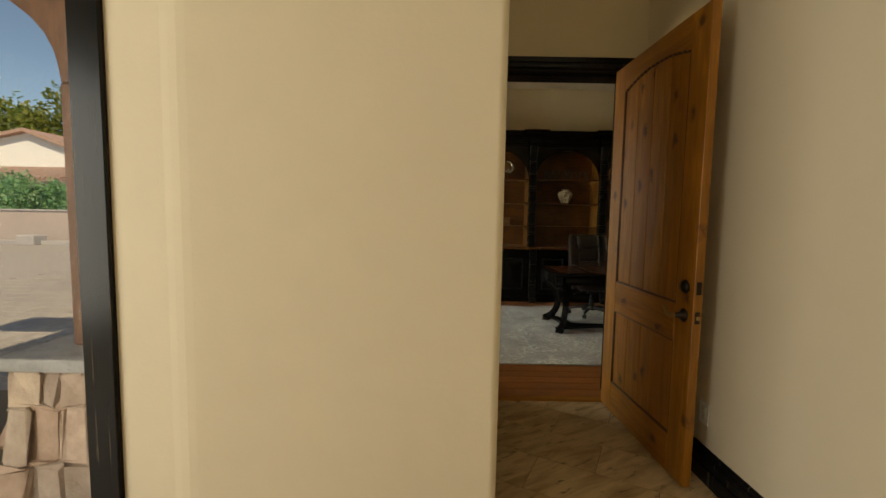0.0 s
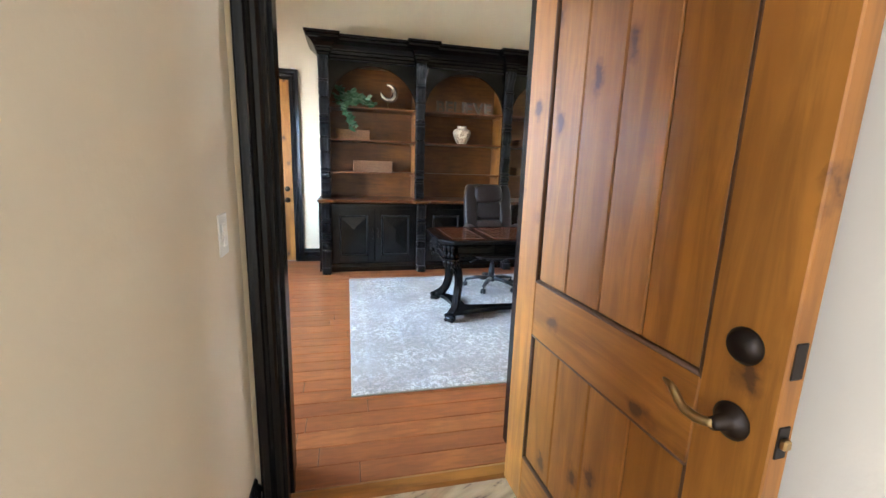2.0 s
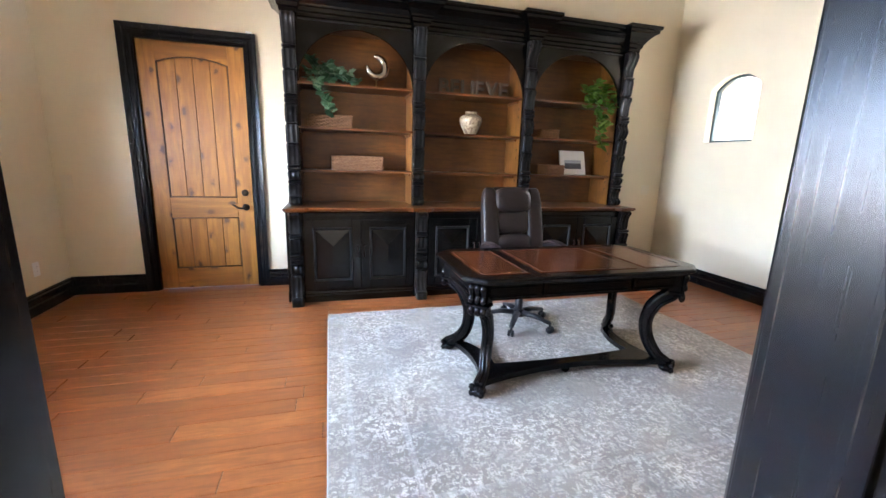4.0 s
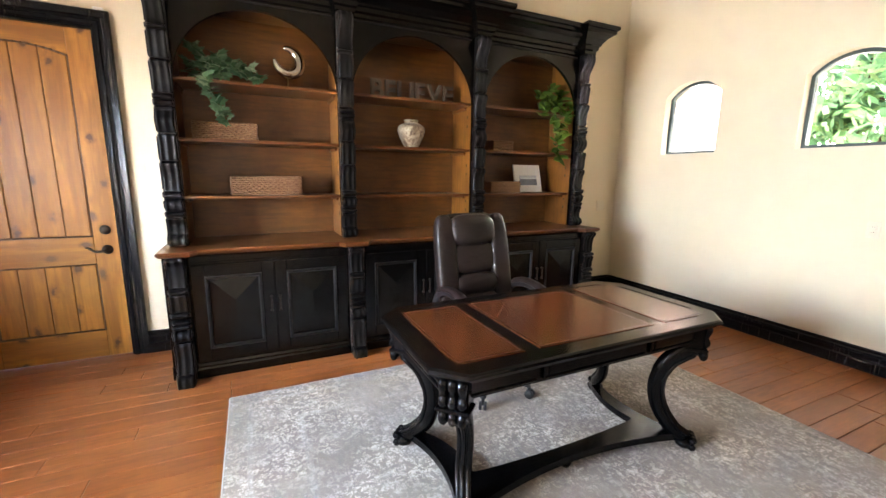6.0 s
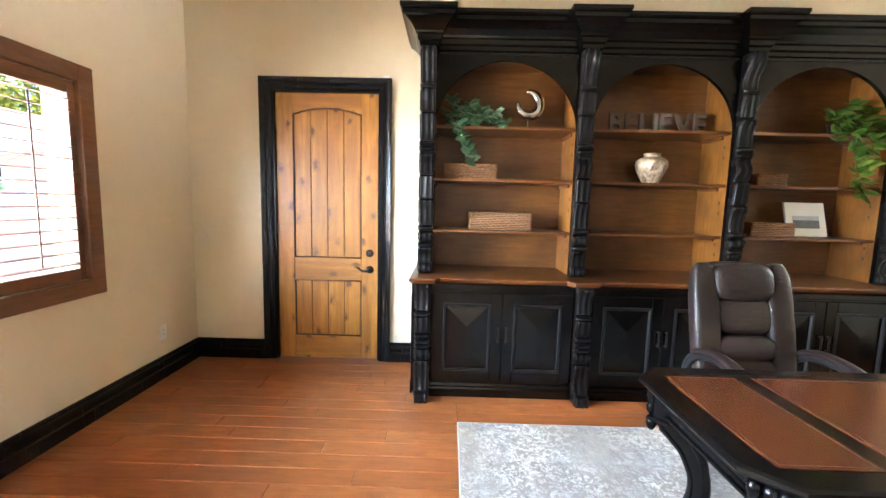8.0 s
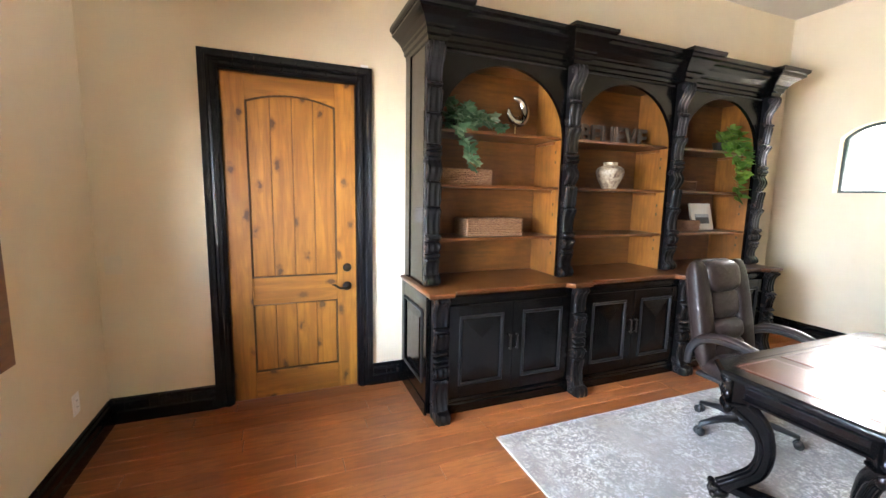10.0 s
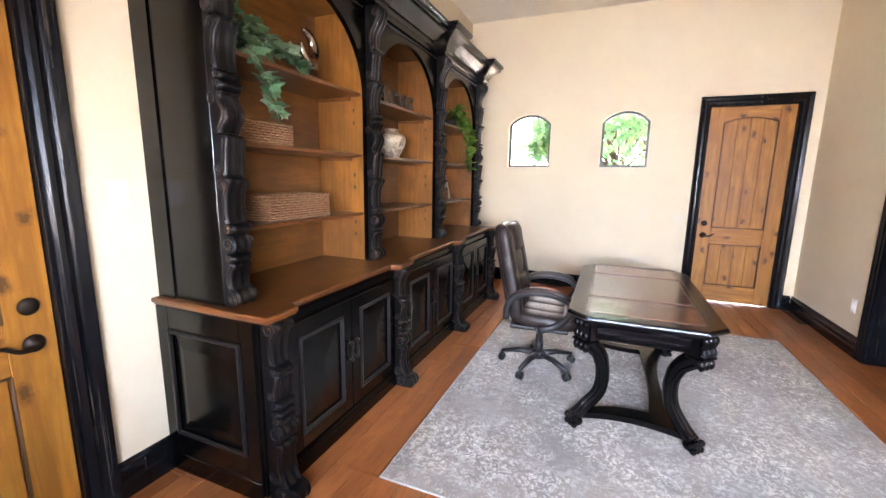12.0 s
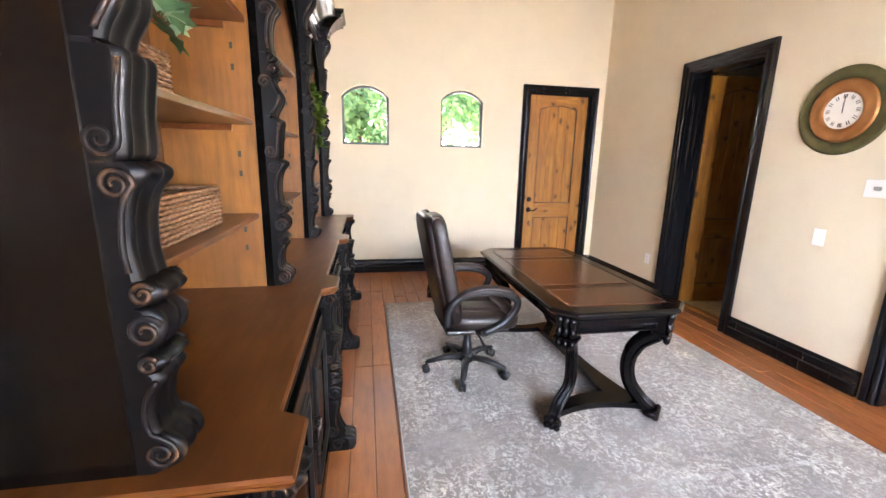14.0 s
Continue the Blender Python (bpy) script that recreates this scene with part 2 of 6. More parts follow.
def rug_cloth(name):
    """Grey distressed oriental weave: worn rosettes, scrolls and border bands broken up into fine pale flecks."""
    m, t, b = material(name, 0.95, spec=0.15)
    v = world_coords(t)
    sep = t.nodes.new("ShaderNodeSeparateXYZ")
    t.links.new(v, sep.inputs[0])
    tone = noise_of(t, v, 1.7, 4, 0.6)
    c = mix(t, ramp(t, tone, [(0.35, (0, 0, 0)), (0.66, (1, 1, 1))]), (0.190, 0.160, 0.134), (0.290, 0.248, 0.208))
    warp = t.nodes.new("ShaderNodeVectorMath")
    warp.operation = "ADD"
    nz = nd(t, "ShaderNodeTexNoise", Scale=20.0, Detail=4.0)
    t.links.new(v, nz.inputs["Vector"])
    sc = t.nodes.new("ShaderNodeVectorMath")
    sc.operation = "SCALE"
    sc.inputs["Scale"].default_value = 0.075
    t.links.new(nz.outputs["Color"], sc.inputs[0])
    t.links.new(v, warp.inputs[0])
    t.links.new(sc.outputs[0], warp.inputs[1])

    def figure(scale, rand, rings):
        vor = nd(t, "ShaderNodeTexVoronoi", Scale=scale, Randomness=rand)
        vor.voronoi_dimensions = "2D"
        t.links.new(warp.outputs[0], vor.inputs["Vector"])
        f = calc(t, "FRACT", calc(t, "MULTIPLY", vor.outputs["Distance"], rings))
        return ramp(t, f, [(0.34, (0, 0, 0)), (0.44, (1, 1, 1)), (0.80, (1, 1, 1)), (0.90, (0, 0, 0))])
    rosette, scroll = figure(5.2, 0.15, 3.4), figure(17.0, 0.9, 2.2)
    speck = ramp(t, noise_of(t, v, 42, 4, 0.7, 0.6), [(0.44, (0.05, 0.05, 0.05)), (0.53, (1, 1, 1))])
    fig = calc(t, "MULTIPLY", calc(t, "MAXIMUM", calc(t, "MULTIPLY", rosette, 0.85), calc(t, "MULTIPLY", scroll, 0.9)), speck)
    # the pile is worn in short strokes along the two directions of the weave
    weft = ramp(t, noise_of(t, world_coords(t, (1, 0.22, 1)), 90, 3, 0.7), [(0.36, (0.12, 0.12, 0.12)), (0.50, (1, 1, 1))])
    warpways = ramp(t, noise_of(t, world_coords(t, (0.22, 1, 1)), 80, 3, 0.7), [(0.36, (0.25, 0.25, 0.25)), (0.52, (1, 1, 1))])
    worn = ramp(t, noise_of(t, v, 2.4, 5, 0.7), [(0.38, (0.10, 0.10, 0.10)), (0.62, (1, 1, 1))])
    f = calc(t, "MULTIPLY", calc(t, "MULTIPLY", fig, worn), calc(t, "MULTIPLY", weft, warpways))
    c = mix(t, f, c, (0.68, 0.60, 0.50))
    dark = ramp(t, noise_of(t, world_coords(t, (1, 0.35, 1)), 14, 5, 0.7), [(0.55, (0, 0, 0)), (0.70, (0.6, 0.6, 0.6))])
    c = mix(t, dark, c, (0.125, 0.115, 0.110))
    dx = calc(t, "SUBTRACT", 1.49, calc(t, "ABSOLUTE", calc(t, "SUBTRACT", sep.outputs[0], 2.108)))
    dy = calc(t, "SUBTRACT", 1.25, calc(t, "ABSOLUTE", calc(t, "SUBTRACT", sep.outputs[1], 5.042)))
    edge = calc(t, "MINIMUM", dx, dy)
    bands = ramp(t, edge, [(0.0, (0, 0, 0)), (0.10, (0, 0, 0)), (0.105, (1, 1, 1)), (0.125, (1, 1, 1)), (0.13, (0, 0, 0)), (0.36, (0, 0, 0)), (0.365, (1, 1, 1)), (0.39, (1, 1, 1)), (0.395, (0, 0, 0))])
    bw = calc(t, "MULTIPLY", calc(t, "MULTIPLY", bands, calc(t, "MULTIPLY", weft, worn)), 0.5)
    c = mix(t, bw, c, (0.46, 0.42, 0.37))
    t.links.new(c, b.inputs["Base Color"])
    b.inputs["Sheen Weight"].default_value = 0.2
    bump(t, b, noise_of(t, v, 260, 3), 0.5, 0.004)
    return m


def leather(name, base, rough=0.42, spec=0.32):
    m, t, b = material(name, rough, coat=0.05, spec=spec)
    v = coords(t)
    vor = nd(t, "ShaderNodeTexVoronoi", Scale=190.0)
    t.links.new(v, vor.inputs["Vector"])
    fold = noise_of(t, coords(t, (1, 1, 2.5)), 9, 4, 0.6, 1.0)
    t.links.new(mix(t, noise_of(t, v, 5, 4), [x * 0.75 for x in base], [x * 1.3 for x in base]), b.inputs["Base Color"])
    bump(t, b, calc(t, "ADD", calc(t, "MULTIPLY", vor.outputs["Distance"], 0.25), calc(t, "MULTIPLY", fold, 2.2)), 0.36, 0.008)
    if rough < 0.2:
        b.inputs["Roughness"].default_value = rough
        bump(t, b, noise_of(t, v, 14, 3), 0.02, 0.002)
        return m
    rough_from(t, b, noise_of(t, v, 12, 4), max(0.31, rough - 0.05), max(0.36, rough + 0.1))
    return m


def wicker(name):
    m, t, b = material(name, 0.7)
    v = coords(t)
    n = noise_of(t, coords(t, (1, 1, 4)), 60, 4, 0.7)
    c = ramp(t, n, [(0.3, (0.07, 0.028, 0.011)), (0.5, (0.20, 0.095, 0.040)), (0.72, (0.34, 0.19, 0.09))])
    t.links.new(c, b.inputs["Base Color"])
    bump(t, b, noise_of(t, v, 160, 3), 0.4, 0.003)
    return m


def mottled(name):
    """Cream crackled glaze with brown clouds and streaks."""
    m, t, b = material(name, 0.38, coat=0.15)
    v = coords(t)
    cloud = noise_of(t, v, 17, 5, 0.65, 0.8)
    c = ramp(t, cloud, [(0.36, (0.085, 0.052, 0.030)), (0.46, (0.27, 0.20, 0.125)), (0.60, (0.46, 0.385, 0.275))])
    c = mix(t, ramp(t, noise_of(t, v, 60, 4), [(0.40, (0.5, 0.5, 0.5)), (0.5, (0, 0, 0))]), c, (0.20, 0.145, 0.09))
    t.links.new(c, b.inputs["Base Color"])
    bump(t, b, cloud, 0.15, 0.004)
    return m


def leafy(name, dark, light, pale):
    m, t, b = material(name, 0.45)
    g = t.nodes.new("ShaderNodeNewGeometry")
    c = ramp(t, g.outputs["Random Per Island"], [(0.0, dark), (0.6, light), (1.0, pale)])
    c = mix(t, noise_of(t, coords(t), 40, 3), c, dark)
    t.links.new(c, b.inputs["Base Color"])
    b.inputs["Subsurface Weight"].default_value = 0.0
    tr = t.nodes.new("ShaderNodeBsdfTranslucent")
    t.links.new(c, tr.inputs["Color"])
    ms = t.nodes.new("ShaderNodeMixShader")
    ms.inputs[0].default_value = 0.45
    t.links.new(b.outputs[0], ms.inputs[1])
    t.links.new(tr.outputs[0], ms.inputs[2])
    t.links.new(ms.outputs[0], t.nodes["Material Output"].inputs["Surface"])
    return m


def stone(name, tones, scale=9):
    m, t, b = material(name, 0.85, spec=0.2)
    rnd = random_of(t)
    v = coords(t)
    c = ramp(t, rnd, [(i / (len(tones) - 1), c) for i, c in enumerate(tones)])
    c = mix(t, ramp(t, noise_of(t, v, scale, 6, 0.65), [(0.35, (0.5, 0.5, 0.5)), (0.65, (0, 0, 0))]), c, [x * 0.6 for x in tones[0]])
    t.links.new(c, b.inputs["Base Color"])
    bump(t, b, noise_of(t, v, scale * 2, 6, 0.65), 0.5, 0.02)
    return m


def glass(name):
    m, t, b = material(name, 0.0)
    b.inputs["Transmission Weight"].default_value = 1.0
    b.inputs["IOR"].default_value = 1.05
    b.inputs["Base Color"].default_value = (0.97, 0.99, 0.98, 1)
    return m


M_WALL = plaster("cream_wall_paint", (0.71, 0.610, 0.435))
M_HALL = plaster("hall_wall_paint", (0.73, 0.645, 0.50))
M_CEIL = plaster("ceiling_paint", (0.76, 0.71, 0.62))
M_TRIM = distressed("black_trim_paint", (0.0042, 0.0050, 0.0064), (0.17, 0.13, 0.085), 0.30, 0.24, False, 0.26, 0.55)
M_BLACK = distressed("rubbed_black_paint", (0.0014, 0.0013, 0.0012), (0.15, 0.08, 0.038), 0.6, 0.20, False, 0.33)
M_CARVE = distressed("carved_black_paint", (0.0020, 0.0020, 0.0023), (0.22, 0.115, 0.05), 0.85, 0.32, True, 0.24)
M_EDGE = distressed("rubbed_moulding_paint", (0.0060, 0.0058, 0.0060), (0.22, 0.14, 0.075), 0.9, 0.33, False, 0.30, 0.45)
M_RUBBED = distressed("rubbed_carved_edge", (0.006, 0.005, 0.005), (0.20, 0.09, 0.032), 0.7, 0.36, True, 0.3)
M_BROWN = stained("brown_cabinet_stain", (0.205, 0.077, 0.011), (0.090, 0.030, 0.005), 0.42, 0.08)
M_LINING = stained("brown_lining_stain", (0.245, 0.092, 0.011), (0.125, 0.043, 0.006), 0.42, 0.08, "z")
M_TOP = stained("brown_worktop_stain", (0.150, 0.045, 0.007), (0.080, 0.022, 0.004), 0.28, 0.25)
M_DOOR_V = alder("knotty_alder_upright", (0.49, 0.200, 0.024), (0.31, 0.115, 0.012), "z", 0.10)
M_DOOR_H = alder("knotty_alder_rail", (0.48, 0.195, 0.024), (0.31, 0.115, 0.012), "x", 0.10)
M_GROOVE = plain("dark_groove_glaze", (0.09, 0.036, 0.012), 0.5)
M_PLANK = plank_wood("red_brown_floorboard")
M_GAP = plain("dark_floor_joint", (0.05, 0.018, 0.008), 0.7)
M_TILE = travertine("travertine")
M_GROUT = plain("grout", (0.20, 0.15, 0.10), 0.9)
M_RUG = rug_cloth("grey_rug")
M_RUGEDGE = plain("rug_binding", (0.42, 0.40, 0.37), 0.95, relief=0.4, scale=200)
M_DESK = distressed("black_desk_lacquer", (0.0020, 0.0020, 0.0023), (0.08, 0.045, 0.025), 0.10, 0.24, False, 0.26)
M_INLAY = leather("tooled_leather", (0.088, 0.024, 0.008), 0.19, 0.6)
M_DESKTOP = leather("polished_black_lacquer", (0.0030, 0.0028, 0.0028), 0.19, 0.22)
M_GILT = plain("tooled_line", (0.05, 0.016, 0.008), 0.4)
M_LEATHER = leather("dark_brown_leather", (0.0170, 0.0108, 0.0095), 0.34)
M_PLASTIC = plain("black_plastic", (0.011, 0.011, 0.012), 0.38, relief=0.05)
M_BRONZE = plain("oil_rubbed_bronze", (0.035, 0.026, 0.021), 0.38, 0.85)
M_BRASS = plain("worn_brass", (0.42, 0.29, 0.13), 0.3, 1.0)
M_STEEL = plain("polished_steel", (0.62, 0.60, 0.57), 0.16, 1.0, relief=0.0)
M_WHITE = plain("white_plastic", (0.80, 0.79, 0.76), 0.35, spot=0.03, relief=0.0)
M_PLATE = plain("cream_plastic", (0.66, 0.58, 0.44), 0.4, spot=0.03, relief=0.0)
M_SLOT = plain("dark_slot", (0.02, 0.02, 0.02), 0.6)
M_WICKER = wicker("wicker")
M_CERAM = mottled("mottled_cream_glaze")
M_IVY = leafy("ivy_leaf", (0.055, 0.125, 0.060), (0.15, 0.26, 0.125), (0.46, 0.54, 0.36))
M_POTHOS = leafy("heart_leaf", (0.065, 0.15, 0.022), (0.16, 0.29, 0.04), (0.36, 0.46, 0.09))
M_STEM = plain("green_stem", (0.06, 0.11, 0.03), 0.6)
M_POT = plain("dark_pot", (0.02, 0.016, 0.013), 0.6)
M_LETTER = plain("weathered_grey_wood", (0.075, 0.053, 0.035), 0.7, spot=0.4, scale=25)
M_PRINT = plain("off_white_board", (0.72, 0.69, 0.62), 0.6, spot=0.05)
M_INK = plain("grey_print", (0.10, 0.10, 0.10), 0.7, spot=0.6, scale=40)
M_CLOCK_GREEN = plain("verdigris_metal", (0.115, 0.108, 0.045), 0.55, 0.6, spot=0.55, scale=12, relief=0.6)
M_CLOCK_COPPER = plain("aged_copper", (0.36, 0.155, 0.05), 0.42, 0.7, spot=0.45, scale=10)
M_DIAL = plain("aged_dial", (0.78, 0.75, 0.68), 0.5, spot=0.05)
M_SHUTTER = stained("brown_shutter_wood", (0.20, 0.085, 0.035), (0.13, 0.05, 0.02), 0.4, 0.1, "y")
M_WINFRAME = plain("dark_green_window_frame", (0.035, 0.055, 0.055), 0.4)
M_GLASS = glass("window_glass")


# ---- mesh helpers ----
def link(name, bm, mat, parent=None, label="", smooth=False):
    me = bpy.data.meshes.new(name)
    bmesh.ops.recalc_face_normals(bm, faces=bm.faces)
    bm.to_mesh(me)
    bm.free()
    me.materials.append(mat)
    if smooth:
        for p in me.polygons:
            p.use_smooth = True
    ob = new(name, me)
    ob.parent = parent
    if label:
        ob["label"] = label
    return ob


def part(name, bm, mat, parent, label="", smooth=False):
    return link(name, bm, mat, parent, label, smooth)


def thing(name, label, category, x=0, y=0, z=0, rz=0, group="", kind=""):
    ob = new(name)
    ob.matrix_world = pose(x, y, z, 0, 0, rz)
    return tagged(ob, label, category, group, kind)


def box(x0, x1, y0, y1, z0, z1, bevel=0.0, segs=2, bm=None):
    b = bmesh.new()
    bmesh.ops.create_cube(b, size=1)
    for v in b.verts:
        v.co = Vector((x0 + (v.co.x + 0.5) * (x1 - x0), y0 + (v.co.y + 0.5) * (y1 - y0), z0 + (v.co.z + 0.5) * (z1 - z0)))
    if bevel:
        bmesh.ops.bevel(b, geom=b.edges[:], offset=bevel, segments=segs, affect="EDGES", profile=0.6)
    return join(bm, b)


def join(bm, b):
    if bm is None:
        return b
    me = bpy.data.meshes.new("tmp")
    b.to_mesh(me)
    b.free()
    bm.from_mesh(me)
    bpy.data.meshes.remove(me)
    return bm


def prism(points, axis, a, b, bm=None, bevel=0.0):
    """A polygon given in the two other axes, drawn out along axis from a to b."""
    q = bmesh.new()

    def at(p, s):
        return {"x": (s, p[0], p[1]), "y": (p[0], s, p[1]), "z": (p[0], p[1], s)}[axis]
    lo = [q.verts.new(at(p, a)) for p in points]
    hi = [q.verts.new(at(p, b)) for p in points]
    q.faces.new(lo)
    q.faces.new(hi)
    n = len(points)
    for i in range(n):
        q.faces.new((lo[i], lo[(i + 1) % n], hi[(i + 1) % n], hi[i]))
    if bevel:
        bmesh.ops.recalc_face_normals(q, faces=q.faces)
        bmesh.ops.bevel(q, geom=q.edges[:], offset=bevel, segments=1, affect="EDGES")
    return join(bm, q)


def loft(rings, bm=None, cap=True):
    q = bmesh.new()
    rows = [[q.verts.new(p) for p in r] for r in rings]
    n = len(rows[0])
    for a, c in zip(rows, rows[1:]):
        for i in range(n):
            q.faces.new((a[i], a[(i + 1) % n], c[(i + 1) % n], c[i]))
    if cap:
        q.faces.new(rows[0][::-1])
        q.faces.new(rows[-1])
    return join(bm, q)


def lathe(profile, centre=(0, 0, 0), n=24, bm=None):
    rings = []
    for r, z in profile:
        rings.append([(centre[0] + max(r, 1e-4) * math.cos(2 * math.pi * i / n), centre[1] + max(r, 1e-4) * math.sin(2 * math.pi * i / n), centre[2] + z) for i in range(n)])
    return loft(rings, bm)


def tube(points, radius, n=8, bm=None, squash=None):
    """A round bar along points; radius a number or one for each point."""
    pts = [Vector(p) for p in points]
    rad = radius if isinstance(radius, (list, tuple)) else [radius] * len(pts)
    up = Vector((0, 0, 1))
    rings = []
    side = None
    for i, p in enumerate(pts):
        d = (pts[min(i + 1, len(pts) - 1)] - pts[max(i - 1, 0)]).normalized()
        if side is None:
            side = d.cross(up)
            if side.length < 0.1:
                side = d.cross(Vector((1, 0, 0)))
        side = (side - d * side.dot(d)).normalized()
        other = d.cross(side)
        k = squash or (1, 1)
        rings.append([p + side * (rad[i] * k[0] * math.cos(2 * math.pi * j / n)) + other * (rad[i] * k[1] * math.sin(2 * math.pi * j / n)) for j in range(n)])
    return loft(rings, bm)


def curve(keys, n=24):
    """A smooth line through keys."""
    k = [Vector(p) for p in keys]
    k = [k[0] * 2 - k[1], *k, k[-1] * 2 - k[-2]]
    out = []
    m = len(keys) - 1
    for s in range(n + 1):
        u = s / n * m
        i = min(int(u), m - 1)
        f = u - i
        a, b, c, d = k[i:i + 4]
        out.append(0.5 * ((2 * b) + (c - a) * f + (2 * a - 5 * b + 4 * c - d) * f * f + (3 * b - a - 3 * c + d) * f ** 3))
    return out


def cyl(p, q, r, n=16, bm=None):
    return tube([p, q], r, n, bm)


def ball(c, r, bm=None, scale=(1, 1, 1), seg=14):
    q = bmesh.new()
    bmesh.ops.create_uvsphere(q, u_segments=seg, v_segments=max(6, seg * 2 // 3), radius=r)
    for v in q.verts:
        v.co = Vector((c[0] + v.co.x * scale[0], c[1] + v.co.y * scale[1], c[2] + v.co.z * scale[2]))
    return join(bm, q)


def arch_points(a, b, spring, rise, n=20):
    """Points of an arch from (a, spring) up and over to (b, spring)."""
    mid, half = (a + b) / 2, (b - a) / 2
    return [(mid - half * math.cos(math.pi * i / n), spring + rise * math.sin(math.pi * i / n)) for i in range(n + 1)]


def segment_points(a, b, spring, rise, n=14):
    """Points of a flat circular arch."""
    half = (b - a) / 2
    r = (half * half + rise * rise) / (2 * rise)
    s = math.asin(half / r)
    return [((a + b) / 2 + r * math.sin(-s + 2 * s * i / n), spring + rise - r + r * math.cos(-s + 2 * s * i / n)) for i in range(n + 1)]


# ---- the room ----
X0, X1, Y0, Y1, H = -1.70, 4.85, 3.30, 7.30, 3.56
HY = 3.06                       # hall face of the south wall
HX0, HX1 = 0.265, 1.465         # hall walls
A0, A1, AH = -0.985, -0.070, 2.335      # north door
B0, B1, BH = 3.505, 4.355, 2.335        # east door
C0, C1, CH = 2.555, 3.325, 2.350        # side door
E0, E1, EH = 0.362, 1.360, 2.390        # entry door
W1, W2 = (6.165, 6.735), (4.962, 5.520)  # small east windows
WZ, WS, WR = 1.630, 2.195, 0.135
S0, S1, SZ0, SZ1 = 3.86, 6.235, 0.90, 2.08   # shuttered west window


def wall(name, axis, a, b, t0, t1, z1, holes, mat):
    """A wall along axis from a to b, through t0..t1, with holes (from, to, sill, head, rise)."""
    bm = bmesh.new()

    def add(u0, u1, z0, z2):
        if u1 - u0 > 1e-4 and z2 - z0 > 1e-4:
            box(*((u0, u1, t0, t1) if axis == "x" else (t0, t1, u0, u1)), z0, z2, bm=bm)
    at = a
    for h0, h1, s, head, rise in sorted(holes):
        add(at, h0, 0, z1)
        add(h0, h1, 0, s)
        top = head + rise
        add(h0, h1, top, z1)
        if rise:
            pts = segment_points(h0, h1, head, rise)
            for (u0, za), (u1, zb) in zip(pts, pts[1:]):
                prism([(u0, za), (u1, zb), (u1, top), (u0, top)], "y" if axis == "x" else "x", t0, t1, bm)
        at = h1
    add(at, b, 0, z1)
    bmesh.ops.remove_doubles(bm, verts=bm.verts, dist=1e-5)
    return tagged(link(name, bm, mat), kind="structure", label="cream painted plaster wall", category="wall")


wall("wall_north", "x", X0 - 0.2, X1 + 0.2, Y1, Y1 + 0.2, H, [(A0, A1, 0, AH, 0)], M_WALL)
wall("wall_south", "x", X0 - 0.2, X1 + 0.2, HY, Y0, H, [(C0, C1, 0, CH, 0), (E0, E1, 0, EH, 0)], M_WALL)
wall("wall_east", "y", HY, Y1, X1, X1 + 0.2, H, [(B0, B1, 0, BH, 0), (*W1, WZ, WS, WR), (*W2, WZ, WS, WR)], M_WALL)
wall("wall_west", "y", HY, Y1, X0 - 0.2, X0, H, [(S0, S1, SZ0, SZ1, 0)], M_WALL)
tagged(link("ceiling", box(X0 - 0.2, X1 + 0.2, HY, Y1 + 0.2, H, H + 0.15), M_CEIL), "pale painted flat ceiling", "ceiling", kind="structure")

# hall, foyer and side room
wall("wall_hall_east", "y", -2.6, HY, HX1, HX1 + 0.15, H, [], M_HALL)
wall("wall_hall_west", "y", 1.46, HY, HX0 - 0.16, HX0, H, [], M_HALL)
wall("wall_foyer_south", "x", -3.4, HX1 + 0.15, -2.8, -2.6, H, [], M_HALL)
# unseen wall; its opening is added to hold the foyer fill lamp
wall("wall_foyer_west", "y", -2.6, 1.45, -3.4, -3.2, H, [(-1.75, 0.75, 0.1, 2.75, 0)], M_HALL)
nose = [(HX0 - 0.03 + 0.03 * math.sin(radians(10 * k)), 1.459 - 0.03 * math.cos(radians(10 * k))) for k in range(10)]
bm = prism([(-1.03, 1.478), (-0.83, 1.445), (-0.80, 1.437), (-0.77, 1.431), (-0.74, 1.429), *nose, (HX0, 1.46), (-0.70, 1.62), (-1.03, 1.62)], "z", 0, H)
tagged(link("wall_foyer_north", bm, M_HALL), "cream plaster wall with a rounded corner", "wall", kind="structure")
bm = box(-3.4, -2.75, 1.45, 1.65, 0, H)
box(-2.75, -1.03, 1.45, 1.65, 2.9, H, bm=bm)
tagged(link("wall_foyer_front", bm, M_HALL), "cream plaster wall above a tall glazed opening", "wall", kind="structure")
tagged(link("ceiling_hall", box(-3.4, HX1 + 0.15, -2.8, HY, H, H + 0.15), M_CEIL), "pale painted hall ceiling", "ceiling", kind="structure")
wall("wall_side_south", "x", HX1 + 0.15, X1 + 0.2, 0.75, 0.9, 3.0, [], M_HALL)
wall("wall_side_east", "y", 0.9, HY, X1, X1 + 0.2, 3.0, [], M_HALL)
tagged(link("ceiling_side", box(HX1 + 0.15, X1 + 0.2, 0.75, HY, 3.0, 3.15), M_CEIL), "pale painted side room ceiling", "ceiling", kind="structure")


# ---- black painted casings, jambs and baseboards ----
CASE = [(0.0, 0.012), (0.012, 0.022), (0.030, 0.024), (0.038, 0.015), (0.052, 0.013), (0.060, 0.020), (0.078, 0.024), (0.094, 0.030), (0.100, 0.030)]


